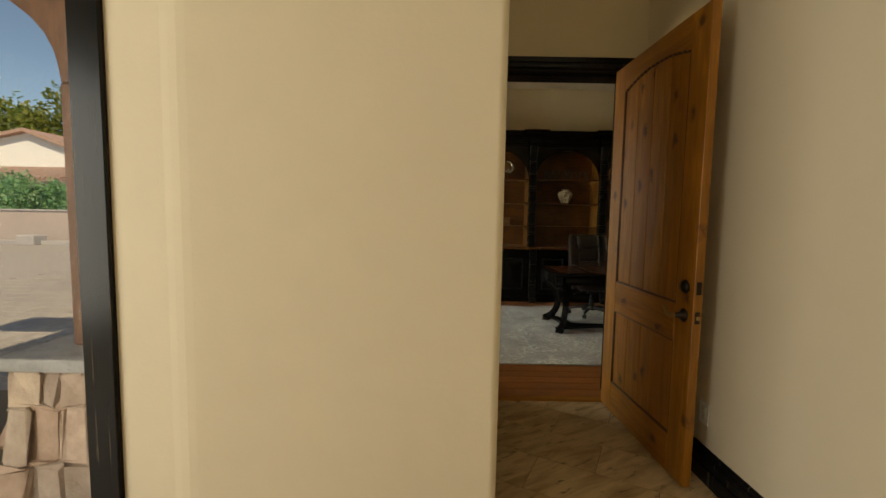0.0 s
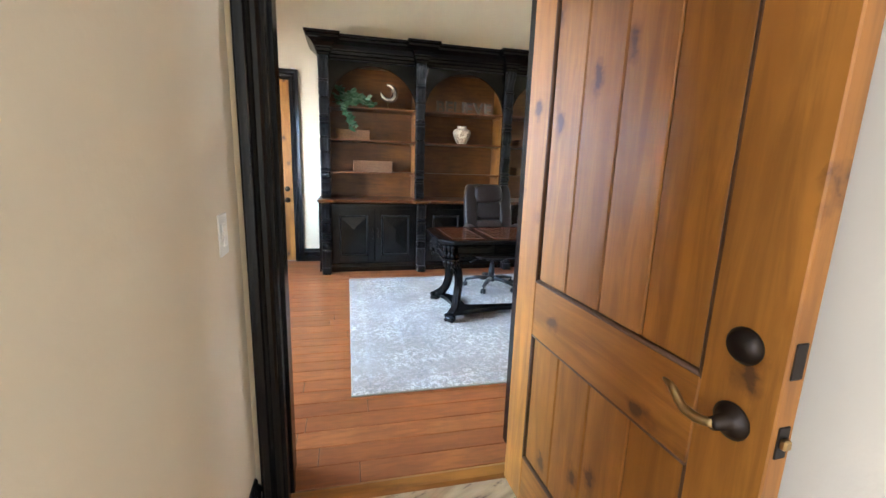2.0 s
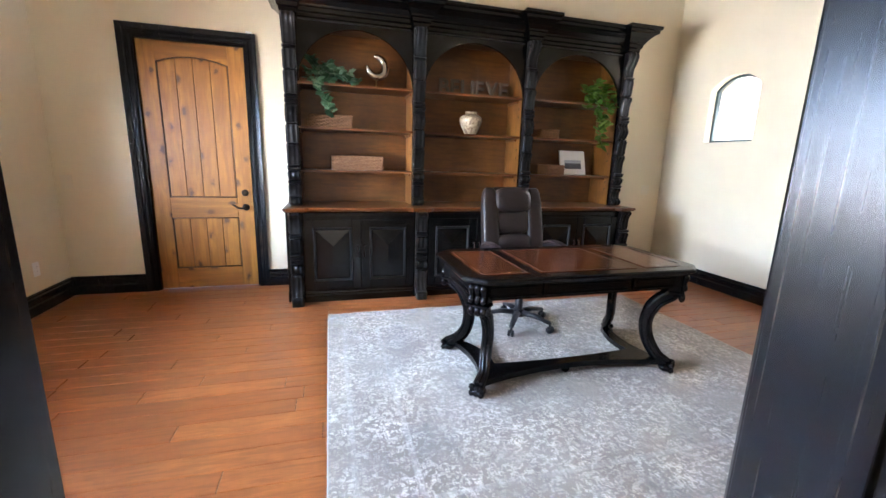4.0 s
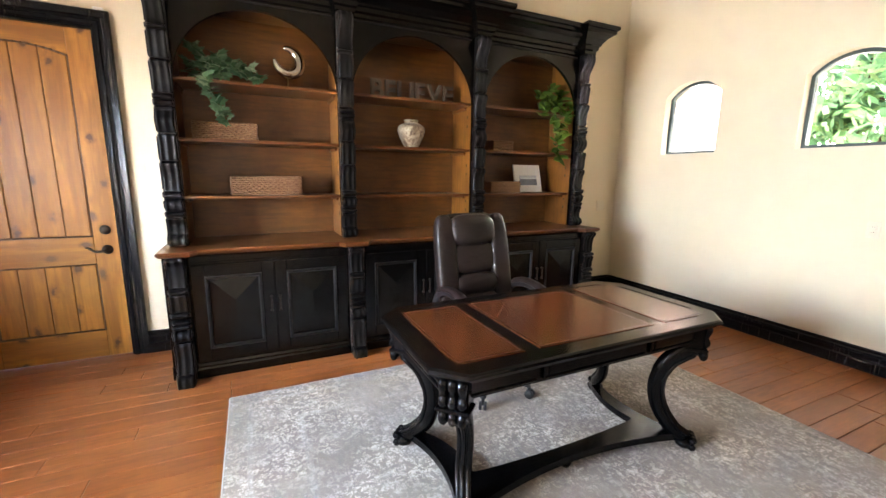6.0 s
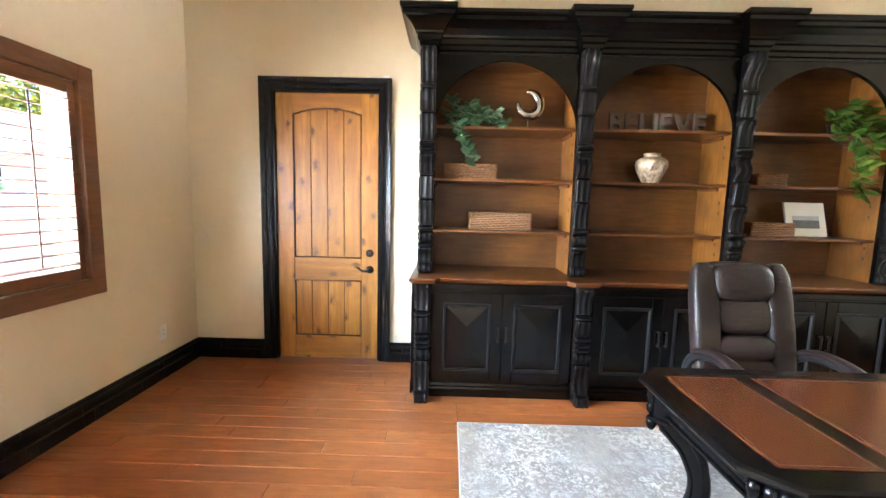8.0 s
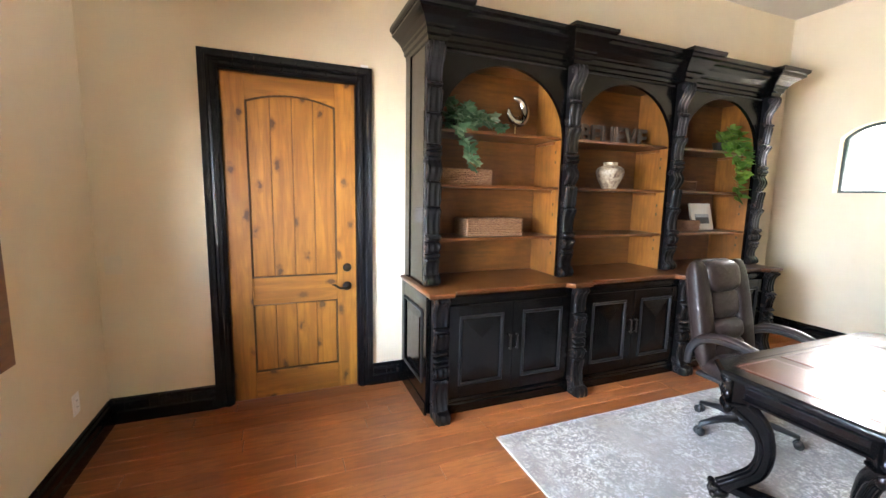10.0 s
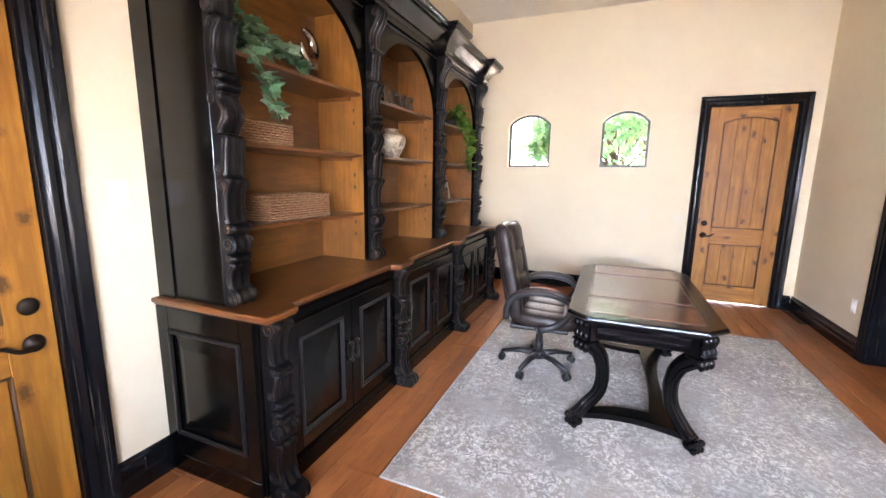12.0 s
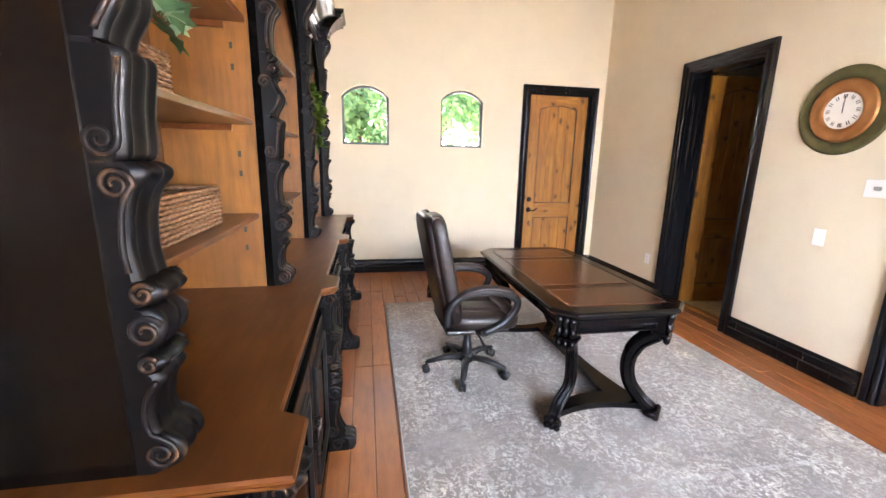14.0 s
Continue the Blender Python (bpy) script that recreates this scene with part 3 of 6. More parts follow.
def casing(ob, u0, u1, z1, face, out, axis, k=1.0):
    """Moulded casing round an opening from u0 to u1, up to z1, on the wall face at face, standing out towards out."""
    def put(u, z, d):
        return (u, face + out * d, z) if axis == "x" else (face + out * d, u, z)
    for name, side in (("casing_side", -1), ("casing_side", 1)):
        u = u0 if side < 0 else u1
        rings = []
        for z in ("low", "high"):
            prof = [(0.0, 0.0), *[(w * k, d) for w, d in CASE], (CASE[-1][0] * k, 0.0)]
            rings.append([put(u + side * w, 0.0 if z == "low" else z1 + w, d) for w, d in prof])
        part(name, loft(rings), M_TRIM, ob)
    prof = [(0.0, 0.0), *[(w * k, d) for w, d in CASE], (CASE[-1][0] * k, 0.0)]
    part("casing_head", loft([[put(u0 - w, z1 + w, d) for w, d in prof], [put(u1 + w, z1 + w, d) for w, d in prof]]), M_TRIM, ob)


def lining(ob, u0, u1, z1, t0, t1, axis, stop):
    """Jamb boards that line an opening, with a door stop between stop[0] and stop[1]."""
    def bx(a, b, c, d, e, f):
        return box(*((a, b, c, d) if axis == "x" else (c, d, a, b)), e, f, 0.0015, 1)
    part("jamb", bx(u0 - 0.004, u0 + 0.014, t0, t1, 0, z1 + 0.004), M_TRIM, ob)
    part("jamb", bx(u1 - 0.014, u1 + 0.004, t0, t1, 0, z1 + 0.004), M_TRIM, ob)
    part("jamb_head", bx(u0 + 0.014, u1 - 0.014, t0, t1, z1 - 0.014, z1 + 0.004), M_TRIM, ob)
    part("door_stop", bx(u0 + 0.014, u0 + 0.026, *stop, 0, z1 - 0.014), M_TRIM, ob)
    part("door_stop", bx(u1 - 0.026, u1 - 0.014, *stop, 0, z1 - 0.014), M_TRIM, ob)
    part("door_stop", bx(u0 + 0.026, u1 - 0.026, *stop, z1 - 0.026, z1 - 0.014), M_TRIM, ob)


def doorway(name, label, u0, u1, z1, faces, axis, stop, k=1.0):
    ob = thing(name, label, "door frame", kind="structure")
    for face, out in faces:
        casing(ob, u0, u1, z1, face, out, axis, k)
    lining(ob, u0, u1, z1, min(f for f, _ in faces) if len(faces) > 1 else stop[2], max(f for f, _ in faces) if len(faces) > 1 else stop[3], axis, stop[:2])
    return ob


doorway("trim_north_door", "black distressed moulded door casing", A0, A1, AH, [(Y1, -1)], "x", (Y1 + 0.075, Y1 + 0.10, Y1, Y1 + 0.19))
doorway("trim_east_door", "black distressed moulded door casing", B0, B1, BH, [(X1, -1)], "y", (X1 + 0.075, X1 + 0.10, X1, X1 + 0.19))
doorway("trim_side_door", "black distressed moulded door casing of an open doorway", C0, C1, CH, [(Y0, 1), (HY, -1)], "x", (3.12, 3.15))
doorway("trim_entry_door", "black distressed moulded door casing of the entry", E0, E1, EH, [(Y0, 1), (HY, -1)], "x", (3.125, 3.165), 0.74)

BASE = [(0, 0), (0.028, 0), (0.028, 0.078), (0.020, 0.088), (0.020, 0.118), (0.025, 0.124), (0.022, 0.140), (0.012, 0.150), (0.012, 0.162), (0.006, 0.172), (0, 0.172)]


def baseboard(axis, a, b, face, out):
    pts = []
    for end in (a, b):
        pts.append([(end, face + out * d, z) if axis == "x" else (face + out * d, end, z) for d, z in BASE])
    tagged(link("baseboard", loft(pts), M_TRIM), "tall black moulded baseboard", "baseboard", kind="structure")


for run in (("x", X0, A0 - 0.1, Y1, -1), ("x", A1 + 0.1, 0.30, Y1, -1), ("x", 3.86, X1, Y1, -1), ("y", B1 + 0.1, Y1 - 0.028, X1, -1), ("y", Y0 + 0.028, B0 - 0.1, X1, -1),
            ("x", C1 + 0.1, X1, Y0, 1), ("x", E1 + 0.1, C0 - 0.1, Y0, 1), ("x", X0, E0 - 0.1, Y0, 1), ("y", Y0 + 0.028, Y1 - 0.028, X0, 1),
            ("y", 1.462, HY - 0.028, HX0, 1), ("y", -2.6, HY - 0.028, HX1, -1), ("x", E1 + 0.1, HX1, HY, -1), ("x", -0.74, HX0 - 0.03, 1.429, -1)):
    baseboard(*run)


# ---- knotty alder doors ----
def lever(parent, x, z, side, flip, brass=False):
    """Deadbolt and scrolled lever on a door face; side is -1 for the face towards -y, flip the way the lever points."""
    y = side * 0.0225
    bm = lathe([(0.001, 0.0), (0.033, 0.0), (0.034, 0.004), (0.028, 0.010), (0.024, 0.016), (0.001, 0.018)], n=20)
    for v in bm.verts:
        v.co = Vector((x + v.co.x, y + side * v.co.z, z + 0.145 + v.co.y))
    part("deadbolt", bm, M_BRONZE, parent, "oil-rubbed bronze deadbolt", True)
    bm = lathe([(0.001, 0.0), (0.034, 0.0), (0.035, 0.004), (0.028, 0.009), (0.024, 0.014), (0.015, 0.018), (0.012, 0.045), (0.001, 0.047)], n=20)
    for v in bm.verts:
        v.co = Vector((x + v.co.x, y + side * v.co.z, z + v.co.y))
    ros = part("handle", bm, M_BRONZE, parent, "oil-rubbed bronze lever handle", True)
    pts = curve([(x, y + side * 0.042, z), (x + flip * 0.03, y + side * 0.046, z - 0.008), (x + flip * 0.065, y + side * 0.046, z - 0.004), (x + flip * 0.095, y + side * 0.044, z + 0.018), (x + flip * 0.120, y + side * 0.042, z + 0.024)], 16)
    part("lever", tube(pts, [0.0095] * 8 + [0.0085] * 5 + [0.007, 0.006, 0.005, 0.003], 8), M_BRASS if brass else M_BRONZE, ros, "", True)


def alder_door(name, label, w, h, mirror=False):
    """A two-panel plank door, hinged at its local x = 0, its leaf from y -0.0225 to 0.0225."""
    ob = thing(name, label, "door", kind="structure")
    t, sw = 0.0225, 0.145
    zl0, zl1, zu0, zu1, rise = 0.205, 0.712, 0.912, h - 0.175, 0.055
    part("core", box(0.01, w - 0.01, -0.008, 0.008, 0.01, h - 0.01), M_GROOVE, ob, "dark glazed groove ground")
    part("stile", box(0, sw, -t, t, 0, h, 0.003, 1), M_DOOR_V, ob)
    part("stile", box(w - sw, w, -t, t, 0, h, 0.003, 1), M_DOOR_V, ob)
    part("rail", box(sw, w - sw, -t, t, 0, zl0, 0.003, 1), M_DOOR_H, ob)
    part("rail", box(sw, w - sw, -t, t, zl1, zu0, 0.003, 1), M_DOOR_H, ob)
    arc = segment_points(sw, w - sw, zu1, rise, 16)
    bm = bmesh.new()
    for (a, za), (b, zb) in zip(arc, arc[1:]):
        prism([(a, za), (b, zb), (b, h - 0.001), (a, h - 0.001)], "y", -t, t, bm)
    bmesh.ops.remove_doubles(bm, verts=bm.verts, dist=1e-5)
    part("rail", bm, M_DOOR_H, ob)
    # moulding beads round the panels, both faces
    for s in (-1, 1):
        for line in ([(sw, zl0), (sw, zl1), (w - sw, zl1), (w - sw, zl0), (sw, zl0)], [(sw, zu0), *[(a, z) for a, z in arc], (w - sw, zu0), (sw, zu0)]):
            bm = bmesh.new()
            for (a, za), (b, zb) in zip(line, line[1:]):
                if abs(a - b) + abs(za - zb) > 1e-4:
                    cyl((a, s * 0.0155, za), (b, s * 0.0155, zb), 0.0085, 6, bm)
            part("panel_bead", bm, M_GROOVE, ob, "", True)
    # boards
    for z0, z1, n in ((zl0, zl1, 4), (zu0, zu1, 4)):
        step = (w - 2 * sw - 0.018) / n
        for i in range(n):
            a, b = sw + 0.009 + i * step, sw + 0.009 + (i + 1) * step
            if z0 == zl0:
                pts = [(a, z0 + 0.008), (b, z0 + 0.008), (b, z1 - 0.008), (a, z1 - 0.008)]
            else:
                def top(x):
                    return min(arc, key=lambda p: abs(p[0] - x))[1] - 0.006
                pts = [(a, z0 + 0.008), (b, z0 + 0.008), (b, top(b)), ((a + b) / 2, top((a + b) / 2)), (a, top(a))]
            part("board", prism([(p + (0.002 if p < (a + b) / 2 - 1e-6 else -0.002 if p > (a + b) / 2 + 1e-6 else 0), z) for p, z in pts], "y", -0.0145, 0.0145, bevel=0.0035), M_DOOR_V, ob)
    return ob


def hinges(ob, side, h):
    for z in (0.22, 0.62 * h * 0.8, h - 0.25):
        part("hinge", cyl((-0.006, side * 0.024, z - 0.05), (-0.006, side * 0.024, z + 0.05), 0.008, 10), M_BRONZE, ob, "", True)


d = alder_door("door_1", "closed knotty alder plank door with an arched panel", A1 - A0 - 0.034, AH - 0.022)
lever(d, A1 - A0 - 0.034 - 0.070, 0.815, -1, -1)
hinges(d, -1, AH)
d.matrix_world = pose(A0 + 0.017, Y1 + 0.050, 0.006)
d = alder_door("door_2", "closed knotty alder plank door beside the east wall corner", B1 - B0 - 0.034, BH - 0.022)
lever(d, B1 - B0 - 0.034 - 0.070, 0.815, 1, -1)
hinges(d, 1, BH)
d.matrix_world = pose(X1 + 0.050, B0 + 0.017, 0.006, 0, 0, 90)
d = alder_door("door_3", "knotty alder plank door standing open into a dim room", C1 - C0 - 0.034, CH - 0.022)
lever(d, C1 - C0 - 0.034 - 0.070, 0.815, -1, -1)
lever(d, C1 - C0 - 0.034 - 0.070, 0.815, 1, -1)
hinges(d, 1, CH)
d.matrix_world = pose(C1 - 0.012, HY + 0.03, 0.006, 0, 0, 180 + 84)
EW = 0.97
d = alder_door("door_4", "knotty alder entry door standing open against the hall wall", EW, EH - 0.030)
lever(d, EW - 0.070, 0.865, -1, -1, True)
lever(d, EW - 0.070, 0.865, 1, -1)
hinges(d, 1, EH)
for z, hgt, m in ((1.012, 0.032, M_BRONZE), (0.866, 0.030, M_BRONZE)):
    part("latch_plate", box(EW - 0.001, EW + 0.002, -0.013, 0.013, z - hgt, z + hgt, 0.002, 1), m, d, "bronze latch plate")
part("latch", box(EW, EW + 0.012, -0.008, 0.008, 0.857, 0.876, 0.003, 1), M_BRASS, d, "brass latch bolt")
d.matrix_world = pose(1.2755, HY - 0.012, 0.012, 0, 0, 270 + 2.2)


def mesh_from(name, bm, mat, smooth=True):
    ob = link(name, bm, mat, None, "", smooth)
    me = ob.data
    bpy.data.objects.remove(ob)
    return me


# ---- windows ----
def east_window(name, y0, y1):
    ob = thing(name, "small arched window with a dark green frame", "window", kind="structure")
    gx = X1 + 0.105
    outer = [(y0, WZ), *segment_points(y0, y1, WS, WR), (y1, WZ)]
    k = 0.028
    inner = [(y0 + k, WZ + k), *segment_points(y0 + k, y1 - k, WS - 0.004, WR - k + 0.004), (y1 - k, WZ + k)]
    bm = bmesh.new()
    n = len(outer)
    for i in range(n):
        j = (i + 1) % n
        loft([[(x, *outer[i]), (x, *outer[j]), (x, *inner[j]), (x, *inner[i])] for x in (gx - 0.022, gx + 0.022)], bm)
    part("window_frame", bm, M_WINFRAME, ob)
    pane = part("pane", prism(inner, "x", gx - 0.003, gx + 0.003), M_GLASS, ob)
    pane.visible_shadow = False
    return ob


east_window("window_1", *W1)
east_window("window_2", *W2)

ob = thing("window_3", "wide window with open brown plantation shutters", "window", kind="structure")
fw = 0.10
for name, b in (("frame_side", (X0 - 0.03, X0 + 0.035, S1, S1 + fw, SZ0 - fw, SZ1 + fw)), ("frame_side", (X0 - 0.03, X0 + 0.035, S0 - fw, S0, SZ0 - fw, SZ1 + fw)),
                ("frame_head", (X0 - 0.03, X0 + 0.035, S0, S1, SZ1, SZ1 + fw)), ("frame_sill", (X0 - 0.03, X0 + 0.035, S0, S1, SZ0 - fw, SZ0))):
    part(name, box(*b, 0.004, 1), M_SHUTTER, ob)
bays = 4
bw = (S1 - S0) / bays
for i in range(bays):
    a, b = S0 + i * bw + 0.003, S0 + (i + 1) * bw - 0.003
    for u0, u1 in ((a, a + 0.045), (b - 0.045, b)):
        part("shutter_stile", box(X0 - 0.025, X0 + 0.005, u0, u1, SZ0 + 0.003, SZ1 - 0.003, 0.003, 1), M_SHUTTER, ob)
    for z0, z1 in ((SZ0 + 0.003, SZ0 + 0.075), (SZ1 - 0.075, SZ1 - 0.003)):
        part("shutter_rail", box(X0 - 0.025, X0 + 0.005, a + 0.045, b - 0.045, z0, z1, 0.003, 1), M_SHUTTER, ob)
    n = 15
    for s in range(n):
        z = SZ0 + 0.075 + (s + 0.5) * (SZ1 - SZ0 - 0.15) / n
        bm = prism([(-0.032, -0.001), (-0.018, -0.0045), (0.018, -0.0045), (0.032, -0.001), (0.018, 0.004), (-0.018, 0.004)], "y", a + 0.046, b - 0.046)
        bmesh.ops.rotate(bm, cent=(0, 0, 0), matrix=Matrix.Rotation(radians(11), 3, "Y"), verts=bm.verts)
        bmesh.ops.translate(bm, vec=(X0 - 0.010, 0, z), verts=bm.verts)
        part("slat", bm, M_SHUTTER, ob)
    part("tilt_rod", cyl((X0 + 0.026, (a + b) / 2, SZ0 + 0.12), (X0 + 0.026, (a + b) / 2, SZ1 - 0.12), 0.005, 8), M_SHUTTER, ob)
pane = part("pane", box(X0 - 0.160, X0 - 0.154, S0, S1, SZ0, SZ1), M_GLASS, ob)
pane.visible_shadow = False

ob = thing("window_4", "tall dark-framed glazed foyer opening", "window", kind="structure")
for b in ((-1.140, -1.030, 1.46, 1.56, 0, 2.9), (-2.75, -2.65, 1.46, 1.56, 0, 2.9), (-2.65, -1.14, 1.46, 1.56, 2.80, 2.9), (-2.65, -1.14, 1.46, 1.56, 0, 0.05)):
    part("window_frame", box(*b, 0.006, 1), M_TRIM, ob)
pane = part("pane", box(-2.65, -1.14, 1.507, 1.513, 0.05, 2.80), M_GLASS, ob)
pane.visible_shadow = False
# ---- rug ----
rug = thing("rug", "grey distressed oriental area rug on wooden floor", "rug")
bm = box(0.622, 3.594, 3.800, 6.284, 0.001, 0.011, 0.003, 2)
part("field", bm, M_RUG, rug)
for b in ((0.616, 0.622, 3.794, 6.29), (3.594, 3.60, 3.794, 6.29), (0.622, 3.594, 3.794, 3.80), (0.622, 3.594, 6.284, 6.29)):
    part("binding", box(*b, 0.001, 0.0105, 0.002, 1), M_RUGEDGE, rug)


# ---- carved corbels ----
# outlines of the carved pieces, from foot to top: (share of height, share of depth)
SHAPES = {
    "foot": [(0, 0.62), (0.05, 0.86), (0.16, 1.0), (0.28, 0.97), (0.37, 0.80), (0.42, 0.66), (0.60, 0.62), (0.80, 0.70), (0.93, 0.85), (1, 0.78)],
    "roll": [(0, 0.68), (0.15, 0.88), (0.5, 1.0), (0.85, 0.88), (1, 0.68)],
    "dome": [(0, 0.64), (0.12, 0.84), (0.4, 0.98), (0.7, 0.97), (0.92, 0.84), (1, 0.66)],
    "scroll": [(0, 0.74), (0.25, 0.68), (0.55, 0.72), (0.75, 0.83), (0.86, 0.98), (0.94, 1.0), (1, 0.84)],
    "block": [(0, 0.72), (0.08, 0.82), (0.5, 0.86), (0.9, 0.96), (1, 0.88)],
    "ess": [(0, 0.70), (0.12, 0.76), (0.35, 0.96), (0.55, 0.98), (0.75, 0.80), (0.88, 0.74), (0.96, 0.88), (1, 0.80)],
    "console": [(0, 0.72), (0.12, 0.66), (0.35, 0.72), (0.55, 1.0), (0.75, 1.30), (0.9, 1.36), (1, 1.2)],
    "sweep": [(0, 1.02), (0.15, 0.90), (0.4, 0.78), (0.7, 0.80), (0.9, 0.88), (1, 0.80)],
    "toe": [(0, 1.38), (0.4, 1.48), (0.85, 1.40), (1, 1.12)],
    "gap": [(0, 0.60), (1, 0.60)],
}


def spiral(x, y, z, r, turns, start, hand, n=22):
    return [(x, y + hand * r * (1 - 0.8 * i / n) * math.cos(start + turns * 2 * math.pi * i / n), z + r * (1 - 0.8 * i / n) * math.sin(start + turns * 2 * math.pi * i / n)) for i in range(n + 1)]


def corbel(width, z0, z1, depth, bands):
    """A carved upright of stacked scrolled pieces, reeded down the front, with a raised scroll line on each cheek.
    bands: (share of height, kind, depth share); from the foot up."""
    total = sum(b[0] for b in bands)
    cols = 19
    blocks, scrolls = [], []
    z = z0
    for share, kind, deep in bands:
        hgt = share / total * (z1 - z0)
        keys = SHAPES[kind]
        line = curve([(f, d * deep, 0) for f, d in keys], 1 if kind == "gap" else 3 * (len(keys) - 1))
        flute = {"gap": 0.0, "roll": 0.45, "toe": 0.5}.get(kind, 1.0)
        line = [Vector((p.x, deep - 1.4 * (deep - p.y) if p.y < deep else p.y, 0)) for p in line]
        grid = []
        q = bmesh.new()
        for p in line:
            row = [q.verts.new((-width / 2, 0, z + hgt * p.x))]
            for k in range(cols):
                u = k / (cols - 1)
                bead = 0.13 * (math.exp(-((u - 0.12) / 0.07) ** 2) + math.exp(-((u - 0.88) / 0.07) ** 2) + 0.75 * math.exp(-((u - 0.5) / 0.12) ** 2)) - 0.08
                row.append(q.verts.new(((u - 0.5) * width * (0.90 if kind == "gap" else 1), -depth * p.y * (1 - 0.20 * abs(2 * u - 1) ** 8 + flute * bead), z + hgt * p.x)))
            row.append(q.verts.new((width / 2, 0, z + hgt * p.x)))
            grid.append(row)
        for a, b in zip(grid, grid[1:]):
            for k in range(len(a) - 1):
                q.faces.new((a[k], a[k + 1], b[k + 1], b[k]))
        for a, b in zip(grid, grid[1:]):
            for k in (1, cols):
                q.edges.get((a[k], b[k])).smooth = False
        q.faces.new([q.verts.new(v.co) for v in grid[0]])
        q.faces.new([q.verts.new(v.co) for v in grid[-1]][::-1])
        blocks.append(mesh_from("carved_block", q, M_CARVE))
        for x in (-width / 2 - 0.001, width / 2 + 0.001):
            if kind == "gap":
                continue
            if kind in ("roll", "dome", "toe"):
                r = min(0.42 * hgt, depth * 0.36)
                path = spiral(x, -depth * deep * 0.60, z + hgt * 0.5, r, 1.5, 0.4, -1)
            else:
                low = kind in ("foot", "block", "sweep")
                at = 0.20 if low else 0.82
                r = min(0.17 * hgt, depth * 0.32)
                front = min(line, key=lambda p: abs(p.x - at)).y
                path = [(x, -depth * p.y + 0.012, z + hgt * p.x) for p in line if (at + 0.03 < p.x < 0.95 if low else 0.06 < p.x < at - 0.03)]
                path = (path[::-1] if low else path) + spiral(x, -depth * front + 0.012 + r, z + hgt * at, r, -1.6 if low else 1.6, 0.0, -1)
            n = len(path)
            scrolls.append(mesh_from("carved_scroll", tube(path, [0.0050 - 0.0028 * max(0, i - n + 12) / 12 for i in range(n)], 6), M_RUBBED))
        z += hgt
    return mesh_from("corbel", box(-width * 0.44, width * 0.44, -depth * 0.40, 0, z0, z1), M_BLACK, False), blocks, scrolls


UP_BANDS = [(0.193, "foot", 1.0), (0.035, "roll", 0.90), (0.085, "dome", 0.95), (0.045, "roll", 1.02), (0.19, "scroll", 0.96), (0.165, "block", 0.95), (0.008, "gap", 0.9), (0.16, "ess", 0.95), (0.040, "roll", 0.94),
            (0.035, "roll", 0.90), (0.006, "gap", 0.9), (0.19, "scroll", 0.98), (0.010, "gap", 0.9), (0.16, "block", 0.90), (0.030, "roll", 0.96), (0.24, "console", 1.0)]
LOW_BANDS = [(0.075, "toe", 1.0), (0.20, "sweep", 0.95), (0.09, "dome", 0.86), (0.035, "roll", 0.90), (0.030, "roll", 0.86), (0.010, "gap", 0.9), (0.035, "roll", 0.90), (0.12, "block", 0.86), (0.030, "roll", 0.92),
             (0.012, "gap", 0.9), (0.19, "scroll", 0.96)]

PC = (0.357, 1.508, 2.659, 3.810)
FRONT_LOW, FRONT_UP = 6.675, 6.868


def add_corbel(parent, mesh_of, name, x, y):
    ob = new(name, mesh_of[0])
    ob.parent = parent
    ob.location = (x, y, 0)
    for name, pieces in (("carved_block", mesh_of[1]), ("carved_scroll", mesh_of[2])):
        for me in pieces:
            new(name, me).parent = ob
    return ob


up_mesh = corbel(0.106, 0.892, 2.520, 0.080, UP_BANDS)
low_mesh = corbel(0.104, 0.0, 0.853, 0.104, LOW_BANDS)


